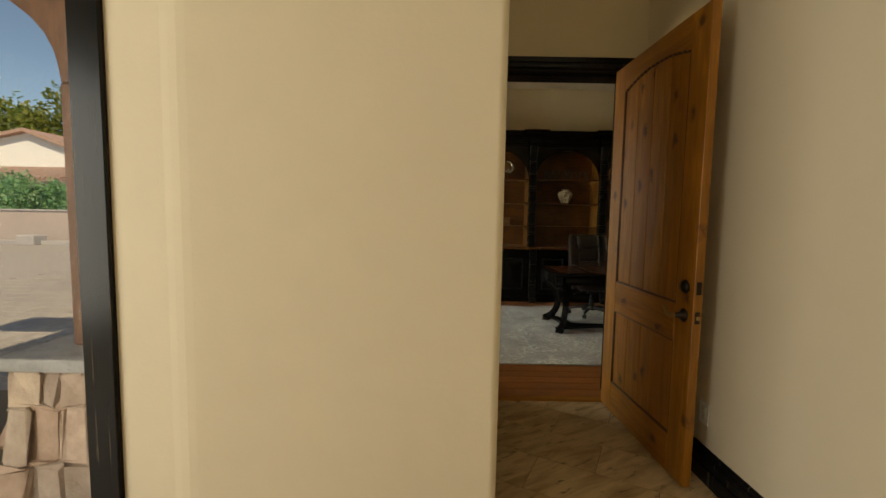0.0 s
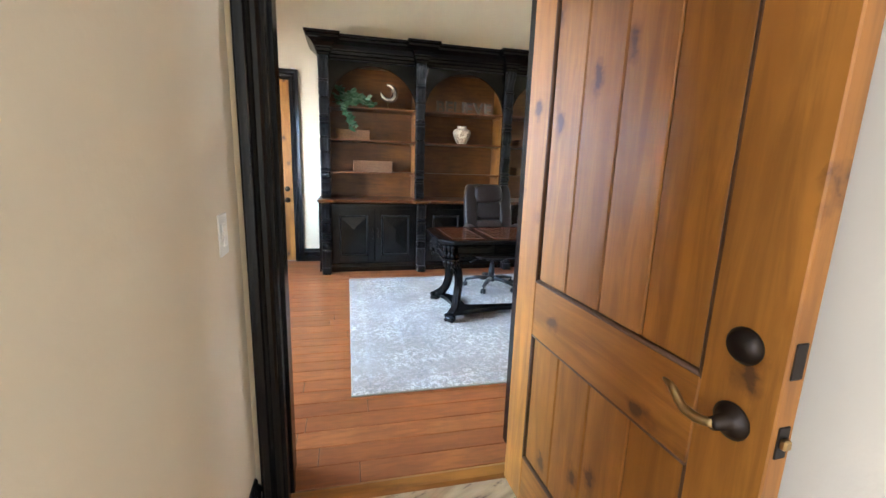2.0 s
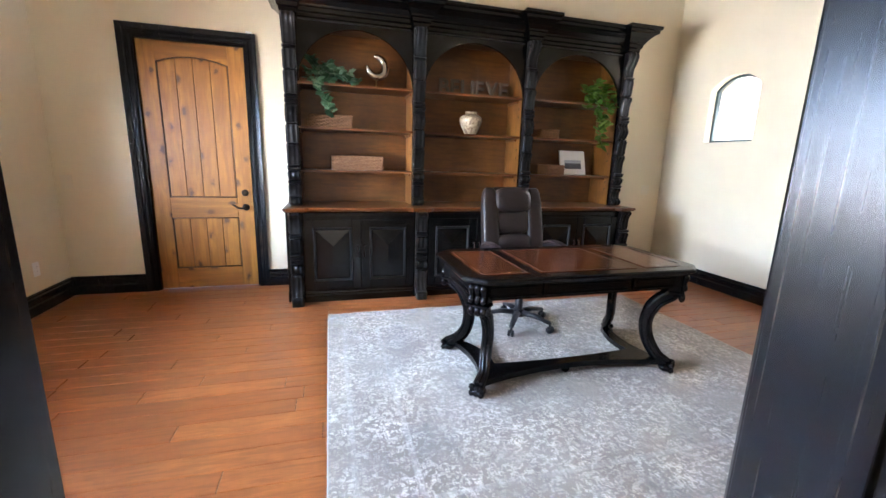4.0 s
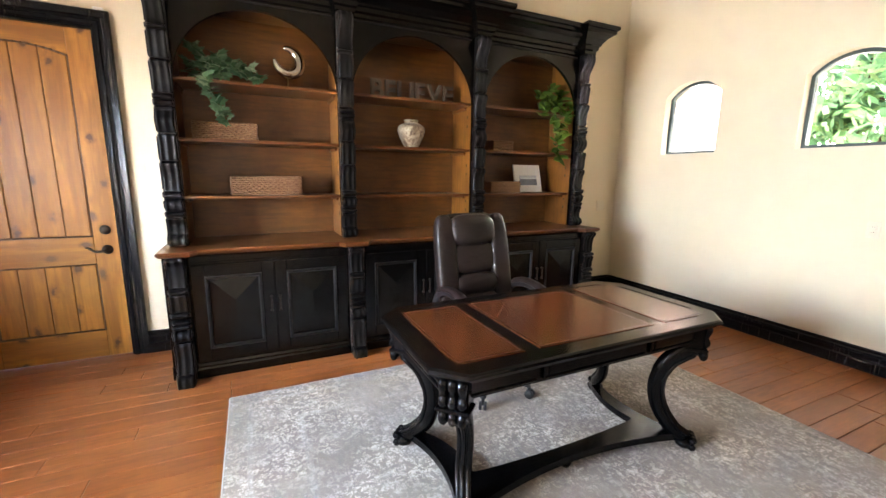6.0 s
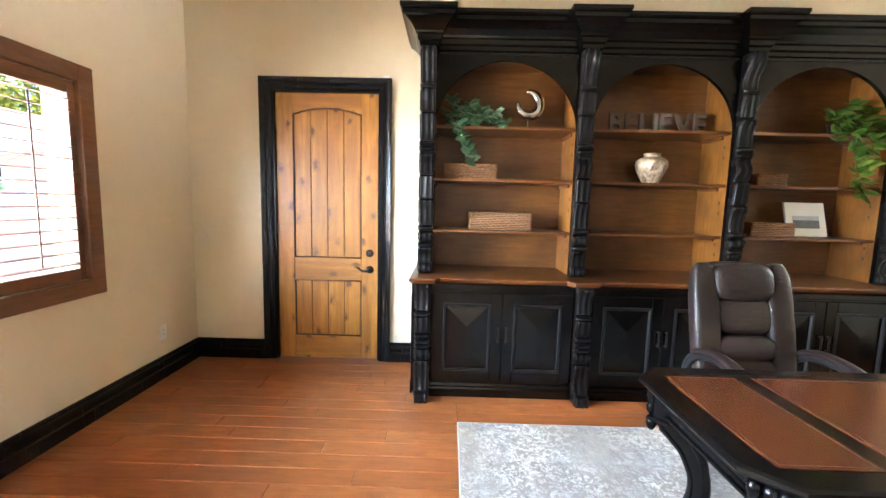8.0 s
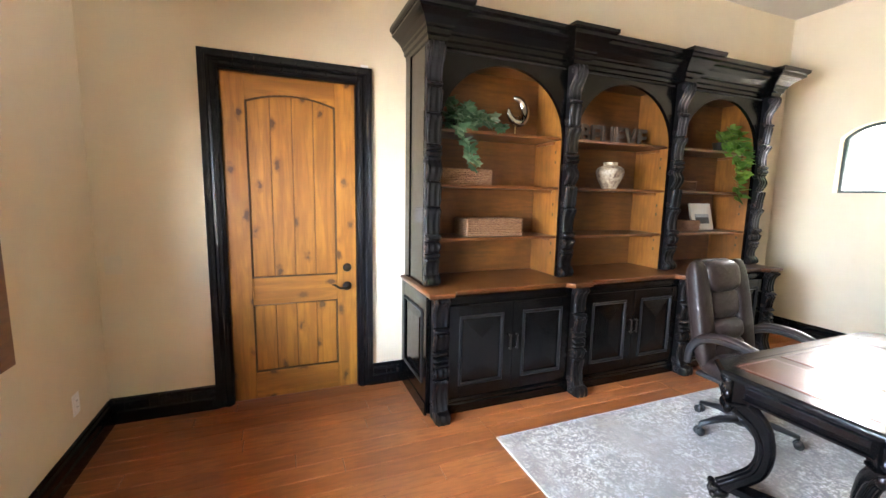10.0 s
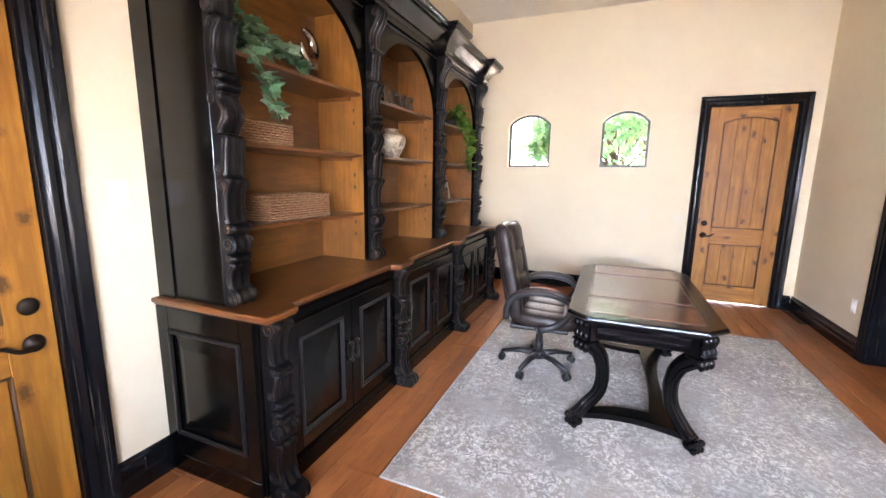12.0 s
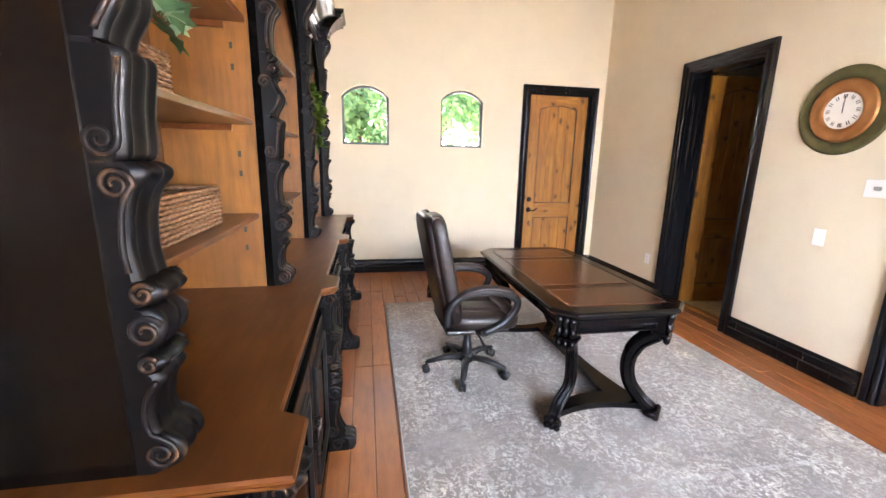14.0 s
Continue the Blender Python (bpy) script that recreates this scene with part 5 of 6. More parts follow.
for s in (-1, 1):
    x = s * 0.285
    loop = curve([(x, 0.215, 0.455), (x, 0.205, 0.560), (x, 0.130, 0.640), (x, 0.0, 0.668), (x, -0.15, 0.655), (x, -0.235, 0.600), (x, -0.215, 0.520), (x, -0.130, 0.440), (x, -0.02, 0.395)], 34)
    arm = part("armrest", tube(loop, 0.020, 10, squash=(1.25, 0.9)), M_PLASTIC, chair, "black plastic loop armrest", True)
    pad = curve([(x, 0.165, 0.640), (x, 0.06, 0.682), (x, -0.06, 0.690), (x, -0.17, 0.668), (x, -0.225, 0.630)], 18)
    part("arm_pad", tube(pad, [0.012, 0.020] + [0.026] * 14 + [0.022, 0.014, 0.006], 10, squash=(1.3, 0.75)), M_LEATHER, arm, "leather arm pad", True)
    part("arm_bracket", tube([(x * 0.7, 0.0, 0.385), (x, -0.02, 0.395)], 0.022, 8), M_PLASTIC, arm)
    part("arm_bracket", tube([(x * 0.85, 0.215, 0.50), (x, 0.213, 0.50)], 0.022, 8), M_PLASTIC, arm)
part("tilt_mechanism", box(-0.08, 0.08, -0.10, 0.10, 0.315, 0.364, 0.010), M_PLASTIC, chair)
part("tilt_lever", tube([(-0.07, -0.02, 0.335), (-0.20, -0.03, 0.325), (-0.27, -0.035, 0.300)], [0.006, 0.006, 0.011], 8), M_PLASTIC, chair)
col = part("gas_column", lathe([(0.001, 0.10), (0.034, 0.10), (0.032, 0.21), (0.027, 0.215), (0.026, 0.26), (0.017, 0.262), (0.017, 0.33), (0.001, 0.33)], n=18), M_PLASTIC, chair, "", True)
base = part("star_base", lathe([(0.001, 0.075), (0.050, 0.075), (0.052, 0.120), (0.040, 0.135), (0.001, 0.137)], n=20), M_PLASTIC, chair, "five-armed black castor base", True)
for k in range(5):
    a = radians(72 * k + 232)
    c, s = math.cos(a), math.sin(a)
    part("base_arm", tube([(0.03 * c, 0.03 * s, 0.105), (0.15 * c, 0.15 * s, 0.108), (0.285 * c, 0.285 * s, 0.078)], [0.030, 0.026, 0.018], 8, squash=(1.0, 0.8)), M_PLASTIC, base, "", True)
    bm = cyl((0.29 * c - 0.022 * s, 0.29 * s + 0.022 * c, 0.0275), (0.29 * c - 0.006 * s, 0.29 * s + 0.006 * c, 0.0275), 0.027, 14)
    cyl((0.29 * c + 0.006 * s, 0.29 * s - 0.006 * c, 0.0275), (0.29 * c + 0.022 * s, 0.29 * s - 0.022 * c, 0.0275), 0.027, 14, bm)
    cyl((0.285 * c, 0.285 * s, 0.03), (0.285 * c, 0.285 * s, 0.085), 0.010, 8, bm)
    part("castor", bm, M_PLASTIC, base, "", True)


# ---- things on the shelves ----
def basket(x0, x1, y0, y1, z0, h, rows, label):
    ob = thing("wicker_basket", label, "basket", group="wicker baskets")
    per = 2 * ((x1 - x0) + (y1 - y0))
    n = int(per / 0.010)
    step = h / rows

    def at(s, off):
        s = s % per
        w, d = x1 - x0, y1 - y0
        if s < w:
            return x0 + s, y0 - off
        if s < w + d:
            return x1 + off, y0 + s - w
        if s < 2 * w + d:
            return x1 - (s - w - d), y1 + off
        return x0 - off, y1 - (s - 2 * w - d)
    for r in range(rows):
        pts = []
        for i in range(n):
            off = 0.0035 * math.sin(math.pi * (i * 0.5 + r)) + 0.0015 * math.sin(i * 1.7 + r * 2.3)
            pts.append((*at(i / n * per, off), z0 + step * (r + 0.5)))
        q = bmesh.new()
        ring = []
        for i, p in enumerate(pts):
            a, b = Vector(pts[i - 1]), Vector(pts[(i + 1) % n])
            out = (b - a).normalized().cross(Vector((0, 0, 1)))
            k = step * 0.56
            ring.append([q.verts.new(Vector(p) + v) for v in (out * k, Vector((0, 0, k)), -out * k, Vector((0, 0, -k)))])
        for i in range(n):
            for j in range(4):
                q.faces.new((ring[i][j], ring[i][(j + 1) % 4], ring[(i + 1) % n][(j + 1) % 4], ring[(i + 1) % n][j]))
        part("strand" if r < rows - 1 else "rim", q, M_WICKER, ob, "", True)
    part("basket_floor", box(x0 + 0.004, x1 - 0.004, y0 + 0.004, y1 - 0.004, z0 + 0.003, z0 + 0.012), M_WICKER, ob)
    for sx in (x0 + 0.012, (x0 + x1) / 2, x1 - 0.012):
        part("stake", cyl((sx, y0 + 0.004, z0 + 0.002), (sx, y0 + 0.004, z0 + h - 0.004), 0.004, 6), M_WICKER, ob)
    return ob


basket(0.485, 0.885, 6.975, 7.22, 1.613, 0.118, 9, "long brown wicker basket under a trailing ivy")
basket(0.695, 1.175, 6.975, 7.22, 1.223, 0.136, 10, "long brown wicker basket on a low shelf")
basket(2.895, 3.115, 6.985, 7.18, 1.613, 0.095, 7, "small brown wicker basket")
basket(2.885, 3.215, 6.985, 7.19, 1.223, 0.108, 8, "brown wicker basket beside a propped print")

# vase
vase = thing("vase", "mottled cream glazed ginger jar vase", "vase", 2.105, 7.05, 1.613)
part("body", lathe([(0.001, 0.0), (0.058, 0.0), (0.060, 0.008), (0.078, 0.040), (0.108, 0.100), (0.119, 0.145), (0.112, 0.175), (0.085, 0.195), (0.060, 0.202), (0.056, 0.212), (0.058, 0.220), (0.064, 0.228), (0.060, 0.232), (0.048, 0.226), (0.046, 0.10), (0.001, 0.09)], n=32), M_CERAM, vase, "", True)

# crescent ornament
orn = thing("crescent_ornament", "polished silver crescent ring sculpture on a stand", "ornament", 1.125, 7.06, 2.000, 10)
pts, rad = [], []
for i in range(37):
    a = radians(100 - 280 * i / 36)
    pts.append((0.092 * math.cos(a), 0.02 * math.sin(a * 0.5), 0.205 + 0.092 * math.sin(a)))
    f = i / 36
    rad.append(0.012 + 0.032 * math.sin(math.pi * min(1, f * 1.02)) ** 0.7)
part("ring", tube(pts, rad, 12, squash=(0.75, 1.0)), M_STEEL, orn, "polished hammered crescent", True)
bm = cyl((0, 0, 0.008), (0, 0, 0.085), 0.005, 8)
cyl((-0.05, -0.04, 0.001), (0.05, -0.04, 0.001), 0.004, 6, bm)
lathe([(0.001, 0.0), (0.045, 0.0), (0.045, 0.006), (0.01, 0.010), (0.001, 0.010)], n=20, bm=bm)
part("stand", bm, M_BRASS, orn, "brass stand", True)

# word in upright letters
sign = thing("word_sign", "weathered wooden letters spelling a word", "sign")
x = 1.757
for ch in "BELIEVE":
    cu = bpy.data.curves.new("letter", "FONT")
    cu.body, cu.size, cu.extrude, cu.bevel_depth = ch, 0.205, 0.011, 0.0015
    cu.offset = 0.004
    tmp = new("letter", cu)
    me = bpy.data.meshes.new_from_object(tmp.evaluated_get(bpy.context.evaluated_depsgraph_get()))
    bpy.data.objects.remove(tmp)
    xs = [v.co.x for v in me.vertices]
    w = max(xs) - min(xs)
    zmin = min(v.co.y for v in me.vertices)
    for v in me.vertices:
        v.co = Vector((v.co.x - min(xs), -v.co.z, v.co.y - zmin))
    me.materials.clear()
    me.materials.append(M_LETTER)
    ob = new("letter", me)
    ob.parent = sign
    ob.location = (x, 7.06, 2.0005)
    x += w + 0.016

# propped print
pr = thing("photo_board", "off-white board with a grey photo, propped on a shelf", "picture", 3.395, 7.075, 1.224, 6)
part("board", box(-0.175, 0.175, -0.009, 0.009, 0, 0.275, 0.002, 1), M_PRINT, pr)
part("photo", box(-0.115, 0.115, -0.0105, -0.0092, 0.065, 0.165), M_INK, pr, "grey landscape photo")
part("photo_sky", box(-0.115, 0.115, -0.0115, -0.0106, 0.130, 0.165), plain("pale_grey_print", (0.40, 0.41, 0.42), 0.7), pr)
pr.matrix_world = pose(3.395, 7.075, 1.226, -14, 0, 6)


# ---- trailing plants ----
def leaf_shape(kind):
    if kind == "ivy":
        half = [(0.0, -0.10), (0.20, -0.34), (0.42, -0.16), (0.78, -0.20), (0.52, 0.14), (0.74, 0.52), (0.34, 0.50), (0.0, 1.0)]
    else:
        half = [(0.0, -0.12), (0.22, -0.20), (0.40, 0.0), (0.44, 0.25), (0.34, 0.55), (0.16, 0.84), (0.0, 1.05)]
    return half


def add_leaf(q, kind, at, direction, up, size, rng):
    d = Vector(direction).normalized()
    u = (Vector(up) - d * Vector(up).dot(d)).normalized()
    s = d.cross(u)
    half = leaf_shape(kind)
    mid = [q.verts.new(Vector(at) + d * (y * size) + u * (0.10 * size * math.sin(2.2 * y))) for y in (half[0][1], 0.3, half[-1][1])]
    for sg in (-1, 1):
        edge = [q.verts.new(Vector(at) + d * (y * size) + s * (sg * x * size) - u * (0.22 * x * size) + u * (0.10 * size * math.sin(2.2 * y))) for x, y in half[1:-1]]
        loop = [mid[0], *edge, mid[2], mid[1]]
        q.faces.new(loop if sg > 0 else loop[::-1])


def plant(name, label, kind, mat, x, y, z, vines, size, seed, pot_r=0.075):
    rng = random.Random(seed)
    ob = thing(name, label, "plant", x, y, z)
    part("pot", lathe([(0.001, 0.0), (pot_r * 0.7, 0.0), (pot_r, 0.10), (pot_r * 1.05, 0.105), (pot_r * 0.9, 0.10), (0.001, 0.085)], n=20), M_POT, ob, "dark round pot", True)
    for v in vines:
        keys = [(0, 0, 0.09), *v]
        line = curve(keys, 8 * len(v))
        st = part("vine", tube(line, 0.0026, 5), M_STEM, ob, "", True)
        q = bmesh.new()
        for i, p in enumerate(line[2:]):
            for _ in range(1):
                a = rng.uniform(0, 2 * math.pi)
                out = Vector((math.cos(a), -0.55 + 0.6 * math.sin(a), rng.uniform(-0.7, 0.35)))
                add_leaf(q, kind, p + out * 0.02, out, (rng.uniform(-0.3, 0.3), -1.0, 0.75), size * rng.uniform(0.65, 1.15), rng)
        me = part("foliage", q, mat, st, "green leaves")
        me["kind"] = "stuff"
    return ob


plant("ivy_plant", "trailing green ivy in a dark pot on a shelf", "ivy", M_IVY, 0.625, 7.085, 2.0005, [
    [(-0.06, -0.05, 0.20), (-0.10, -0.09, 0.215)], [(0.03, -0.04, 0.19), (0.06, -0.10, 0.16)], [(0.09, -0.05, 0.17), (0.20, -0.10, 0.13), (0.30, -0.13, 0.04)],
    [(0.10, -0.09, 0.12), (0.20, -0.15, 0.07), (0.26, -0.17, 0.02)], [(-0.04, -0.10, 0.12), (-0.03, -0.17, 0.03), (0.0, -0.185, -0.07), (0.045, -0.185, -0.17), (0.085, -0.185, -0.26)],
    [(0.04, -0.12, 0.10), (0.09, -0.16, 0.03)], [(-0.10, -0.05, 0.13), (-0.13, -0.12, 0.04)]], 0.064, 3)
plant("pothos_plant", "trailing green heart-leaf plant in a dark pot on a shelf", "pothos", M_POTHOS, 3.555, 7.095, 2.0005, [
    [(-0.08, -0.05, 0.19), (-0.16, -0.10, 0.13)], [(0.0, -0.05, 0.22), (-0.02, -0.10, 0.24)], [(0.09, -0.04, 0.20), (0.14, -0.09, 0.16)], [(0.09, -0.07, 0.13), (0.19, -0.15, 0.04), (0.20, -0.17, -0.02)],
    [(-0.06, -0.09, 0.12), (-0.14, -0.16, 0.04), (-0.19, -0.175, -0.03)], [(-0.02, -0.11, 0.11), (-0.04, -0.19, 0.0), (-0.03, -0.20, -0.12), (-0.02, -0.20, -0.24), (0.03, -0.20, -0.36), (0.06, -0.20, -0.44)],
    [(0.04, -0.12, 0.10), (0.06, -0.19, 0.0), (0.08, -0.20, -0.10), (0.05, -0.20, -0.22)]], 0.082, 8)


# ---- plates on the walls ----
def wall_plate(name, label, cat, x, y, z, rz, w, h, kind, paint=None):
    """A plate facing local -y."""
    ob = thing(name, label, cat, x, y, z, rz)
    part("plate", box(-w / 2, w / 2, -0.006, -0.0005, -h / 2, h / 2, 0.003, 2), paint or M_WHITE, ob)
    if kind == "switch":
        n = max(1, round(w / 0.075))
        for i in range(n):
            c = (i - (n - 1) / 2) * 0.046
            part("rocker", box(c - 0.0165, c + 0.0165, -0.010, -0.006, -0.033, 0.033, 0.003, 1), paint or M_WHITE, ob)
    elif kind == "outlet":
        for c in (-0.019, 0.019):
            q = part("socket", box(-0.017, 0.017, -0.0085, -0.006, c - 0.014, c + 0.014, 0.004, 2), paint or M_WHITE, ob)
            for sx in (-0.006, 0.006):
                part("slot", box(sx - 0.001, sx + 0.001, -0.0092, -0.0084, c - 0.002, c + 0.006), M_SLOT, q)
    elif kind == "dial":
        part("button", box(-0.020, 0.020, -0.012, -0.006, -0.012, 0.012, 0.005, 2), plain("grey_button", (0.30, 0.30, 0.29), 0.4), ob)


wall_plate("light_switch", "white rocker light switch on the wall beside a bookcase", "light switch", 0.178, Y1, 1.372, 0, 0.078, 0.118, "switch")
wall_plate("light_switch", "white rocker light switch on the hall wall", "light switch", HX0, 2.868, 1.105, 90, 0.078, 0.118, "switch")
wall_plate("light_switch", "white rocker light switch below a wall clock", "light switch", 1.890, Y0, 0.990, 180, 0.078, 0.118, "switch")
wall_plate("thermostat", "white wall control plate below a clock", "thermostat", 1.615, Y0, 1.350, 180, 0.145, 0.112, "dial")
wall_plate("wall_outlet", "white wall outlet low on the hall wall", "outlet", HX1, 2.205, 0.345, -90, 0.076, 0.118, "outlet")
wall_plate("wall_outlet", "white wall outlet above a black baseboard", "outlet", 3.620, Y0, 0.415, 180, 0.076, 0.118, "outlet")
wall_plate("wall_plate", "cream wall plate on the east wall", "wall plate", X1, 4.960, 1.035, -90, 0.076, 0.118, "outlet", M_PLATE)
wall_plate("light_switch", "cream double light switch beside a door", "light switch", X1, 4.555, 1.025, -90, 0.120, 0.118, "switch", M_PLATE)
wall_plate("wall_plate", "blank cream plate near the room corner", "wall plate", 4.62, Y1, 1.045, 0, 0.12, 0.118, "blank", M_PLATE)
wall_plate("wall_plate", "blank cream wall plate beside the north door", "wall plate", -1.615, Y1, 1.055, 0, 0.090, 0.12, "blank", M_PLATE)
wall_plate("wall_outlet", "white wall outlet low on the west wall", "outlet", X0, 6.86, 0.36, 90, 0.076, 0.118, "outlet")
link("door_sensor", box(A1 + 0.020, A1 + 0.075, Y1 - 0.034, Y1 - 0.010, AH + 0.100, AH + 0.118, 0.003, 1), M_WHITE)
tagged(bpy.data.objects["door_sensor"], "small white alarm sensor on a door casing", "sensor")

# ---- wall clock ----
clock = thing("wall_clock", "round verdigris and copper wall clock with a white dial", "clock", 1.905, Y0, 1.845, 180)


def disc(profile, n=48):
    bm = lathe(profile, n=n)
    for v in bm.verts:
        v.co = Vector((v.co.x, -v.co.z, v.co.y))
    return bm


part("outer_ring", disc([(0.205, 0.002), (0.285, 0.002), (0.288, 0.012), (0.275, 0.022), (0.240, 0.026), (0.212, 0.020), (0.205, 0.016)]), M_CLOCK_GREEN, clock, "mottled green outer ring", True)
part("inner_ring", disc([(0.115, 0.002), (0.206, 0.002), (0.206, 0.022), (0.190, 0.034), (0.150, 0.036), (0.128, 0.030), (0.118, 0.020), (0.115, 0.016)]), M_CLOCK_COPPER, clock, "copper inner ring", True)
part("dial", disc([(0.001, 0.004), (0.122, 0.004), (0.122, 0.019), (0.001, 0.019)]), M_DIAL, clock, "white dial")
for k in range(12):
    a = radians(90 - 30 * k)
    q = bmesh.new()
    for off in ((-0.0065, 0.0065) if k % 3 else (-0.009, 0, 0.009)):
        b = box(off - 0.002, off + 0.002, -0.0212, -0.0192, 0.080, 0.105)
        bmesh.ops.rotate(b, cent=(0, 0, 0), matrix=Matrix.Rotation(math.pi / 2 - a, 3, "Y"), verts=b.verts)
        join(q, b)
    part("numeral", q, M_SLOT, clock)
for name, ln, w, ang in (("minute_hand", 0.085, 0.004, 2), ("hour_hand", 0.055, 0.006, -1)):
    b = box(-w / 2, w / 2, -0.0245 if ln > 0.06 else -0.0232, -0.0236 if ln > 0.06 else -0.0220, -0.015, ln)
    bmesh.ops.rotate(b, cent=(0, 0, 0), matrix=Matrix.Rotation(radians(ang), 3, "Y"), verts=b.verts)
    part(name, b, M_SLOT, clock)

# ---- outdoors ----
M_PAVER = stone("concrete_paver", [(0.33, 0.29, 0.26), (0.42, 0.37, 0.32), (0.38, 0.34, 0.31)])
M_STONE = stone("veneer_stone", [(0.44, 0.29, 0.22), (0.55, 0.40, 0.32), (0.36, 0.28, 0.24), (0.60, 0.46, 0.36)])
M_CAP = stone("cast_stone_cap", [(0.36, 0.34, 0.34), (0.42, 0.40, 0.39)])
M_STUCCO = plaster("white_stucco", (0.78, 0.76, 0.73))
M_GARDEN_WALL = plaster("pinkish_garden_wall", (0.40, 0.33, 0.30))
M_POST = stained("porch_timber", (0.20, 0.085, 0.04), (0.12, 0.05, 0.025), 0.6, 0.0, "z")
M_ROOF = stone("clay_roof_tile", [(0.42, 0.26, 0.20), (0.50, 0.36, 0.29), (0.38, 0.25, 0.20)])
M_SOIL = plain("dry_ground", (0.23, 0.19, 0.14), 0.95, scale=3)
M_TREE = leafy("tree_leaf", (0.08, 0.12, 0.02), (0.22, 0.27, 0.03), (0.50, 0.46, 0.04))
M_TREE2 = leafy("garden_leaf", (0.10, 0.25, 0.12), (0.22, 0.44, 0.18), (0.42, 0.60, 0.22))
M_BARK = stone("bark", [(0.10, 0.07, 0.05), (0.14, 0.10, 0.07)])
tagged(link("ground", box(-400, 400, -400, 400, -0.30, -0.06), M_SOIL), "dry garden ground", "ground", kind="structure")
pav = thing("pavement", "sunlit courtyard of concrete pavers", "pavement", kind="structure")
part("paver_bed", box(-45, -2.0, 1.70, 45, -0.058, -0.035), M_PAVER, pav)

paver_mesh = mesh_from("paver", box(0.004, 0.476, 0.004, 0.296, -0.036, -0.012, 0.006, 1), M_PAVER, False)
for j in range(22):
    for i in range(13):
        ob = new("paver", paver_mesh)
        ob.parent = pav
        ob.location = (-8.6 + i * 0.48 + (j % 2) * 0.24, 2.75 + j * 0.30, 0)

ped = thing("porch_pillar", "stone-clad porch pedestal with a timber post", "pillar")
part("core", loft([[(-1.68 - k, 2.25 - k, z), (-1.68 + k, 2.25 - k, z), (-1.68 + k, 2.25 + k, z), (-1.68 - k, 2.25 + k, z)] for k, z in ((0.307, -0.05), (0.25, 0.60))]), M_GROUT, ped)
rng = random.Random(5)
for face in range(2):
    z = -0.04
    while z < 0.57:
        hgt = rng.uniform(0.13, 0.26)
        u = 0.0
        while u < 0.5:
            w = min(rng.uniform(0.06, 0.15), 0.5 - u)
            if w > 0.03:
                d = rng.uniform(0.015, 0.065)
                z2 = min(z + hgt, 0.59)
                if face == 0:
                    b = box(-1.93 + u - 0.002, -1.93 + u + w + 0.002, 2.00 - d, 2.01, z - 0.002, z2 + 0.002, 0.014, 2)
                else:
                    b = box(-1.93 - d, -1.92, 2.00 + u - 0.002, 2.00 + u + w + 0.002, z - 0.002, z2 + 0.002, 0.014, 2)
                for v in b.verts:
                    v.co += Vector([rng.uniform(-0.017, 0.017) for _ in range(3)])
                    grow = 1 + 0.35 * (0.6 - v.co.z)
                    v.co.x, v.co.y = -1.68 + (v.co.x + 1.68) * grow, 2.25 + (v.co.y - 2.25) * grow
                part("stone", b, M_STONE, ped)
            u += w
        z += hgt
part("cap", box(-1.99, -1.38, 1.94, 2.56, 0.60, 0.665, 0.015, 2), M_CAP, ped, "cast stone cap")
part("post", box(-1.80, -1.60, 2.14, 2.34, 0.665, 1.968, 0.012, 1), M_POST, ped, "brown timber post")
part("bracket", prism([(-1.70, 1.97), (-1.82, 1.97), (-1.83, 2.05), (-1.85, 2.13), (-1.89, 2.21), (-1.95, 2.28), (-2.04, 2.35), (-2.17, 2.42), (-2.42, 2.50), (-2.42, 2.948), (-1.70, 2.948)], "y", 2.17, 2.31, bevel=0.008), M_POST, ped, "curved timber bracket")
part("beam", box(-4.4, 0.0, 2.08, 2.42, 2.95, 3.30, 0.01, 1), M_POST, ped, "dark porch beam")

gw = thing("garden_wall", "low pinkish stucco garden wall", "garden wall", kind="structure")
part("wall", box(-40, -6, 17.0, 17.3, -0.05, 1.30), M_GARDEN_WALL, gw)
part("coping", box(-40, -6, 16.95, 17.35, 1.30, 1.37, 0.01, 1), M_CAP, gw)
part("kerb", box(-40, -6, 16.2, 16.4, -0.05, 0.14, 0.02, 1), M_CAP, gw)
part("pier", box(-16.6, -15.9, 15.9, 16.5, -0.05, 0.36, 0.04, 1), M_CAP, gw)

hs = thing("neighbour_house", "white gabled house with a clay tile roof", "house")
part("wall", prism([(-38, -0.05), (-24.2, -0.05), (-24.2, 4.7), (-30, 6.9), (-38, 5.2)], "y", 30, 38), M_STUCCO, hs)
part("verge", prism([(-30, 7.15), (-23.2, 4.62), (-23.2, 4.40), (-30, 6.92), (-38.6, 5.0), (-38.6, 5.25)], "y", 29.5, 38.5), M_ROOF, hs, "clay tile roof verge")
po = part("porch_roof", prism([(26.6, 3.35), (30, 4.35), (30, 4.20), (26.6, 3.20)], "x", -40, -24.6), M_ROOF, hs, "clay tile porch roof")
for k in range(46):
    part("roof_tile_row", prism([(26.55, 3.36), (30, 4.37), (30, 4.47), (26.55, 3.46)], "x", -40 + k * 0.335, -40 + k * 0.335 + 0.20), M_ROOF, po)
part("window", box(-30.4, -28.4, 29.96, 30.0, 2.1, 3.0), M_SLOT, hs, "dark window")


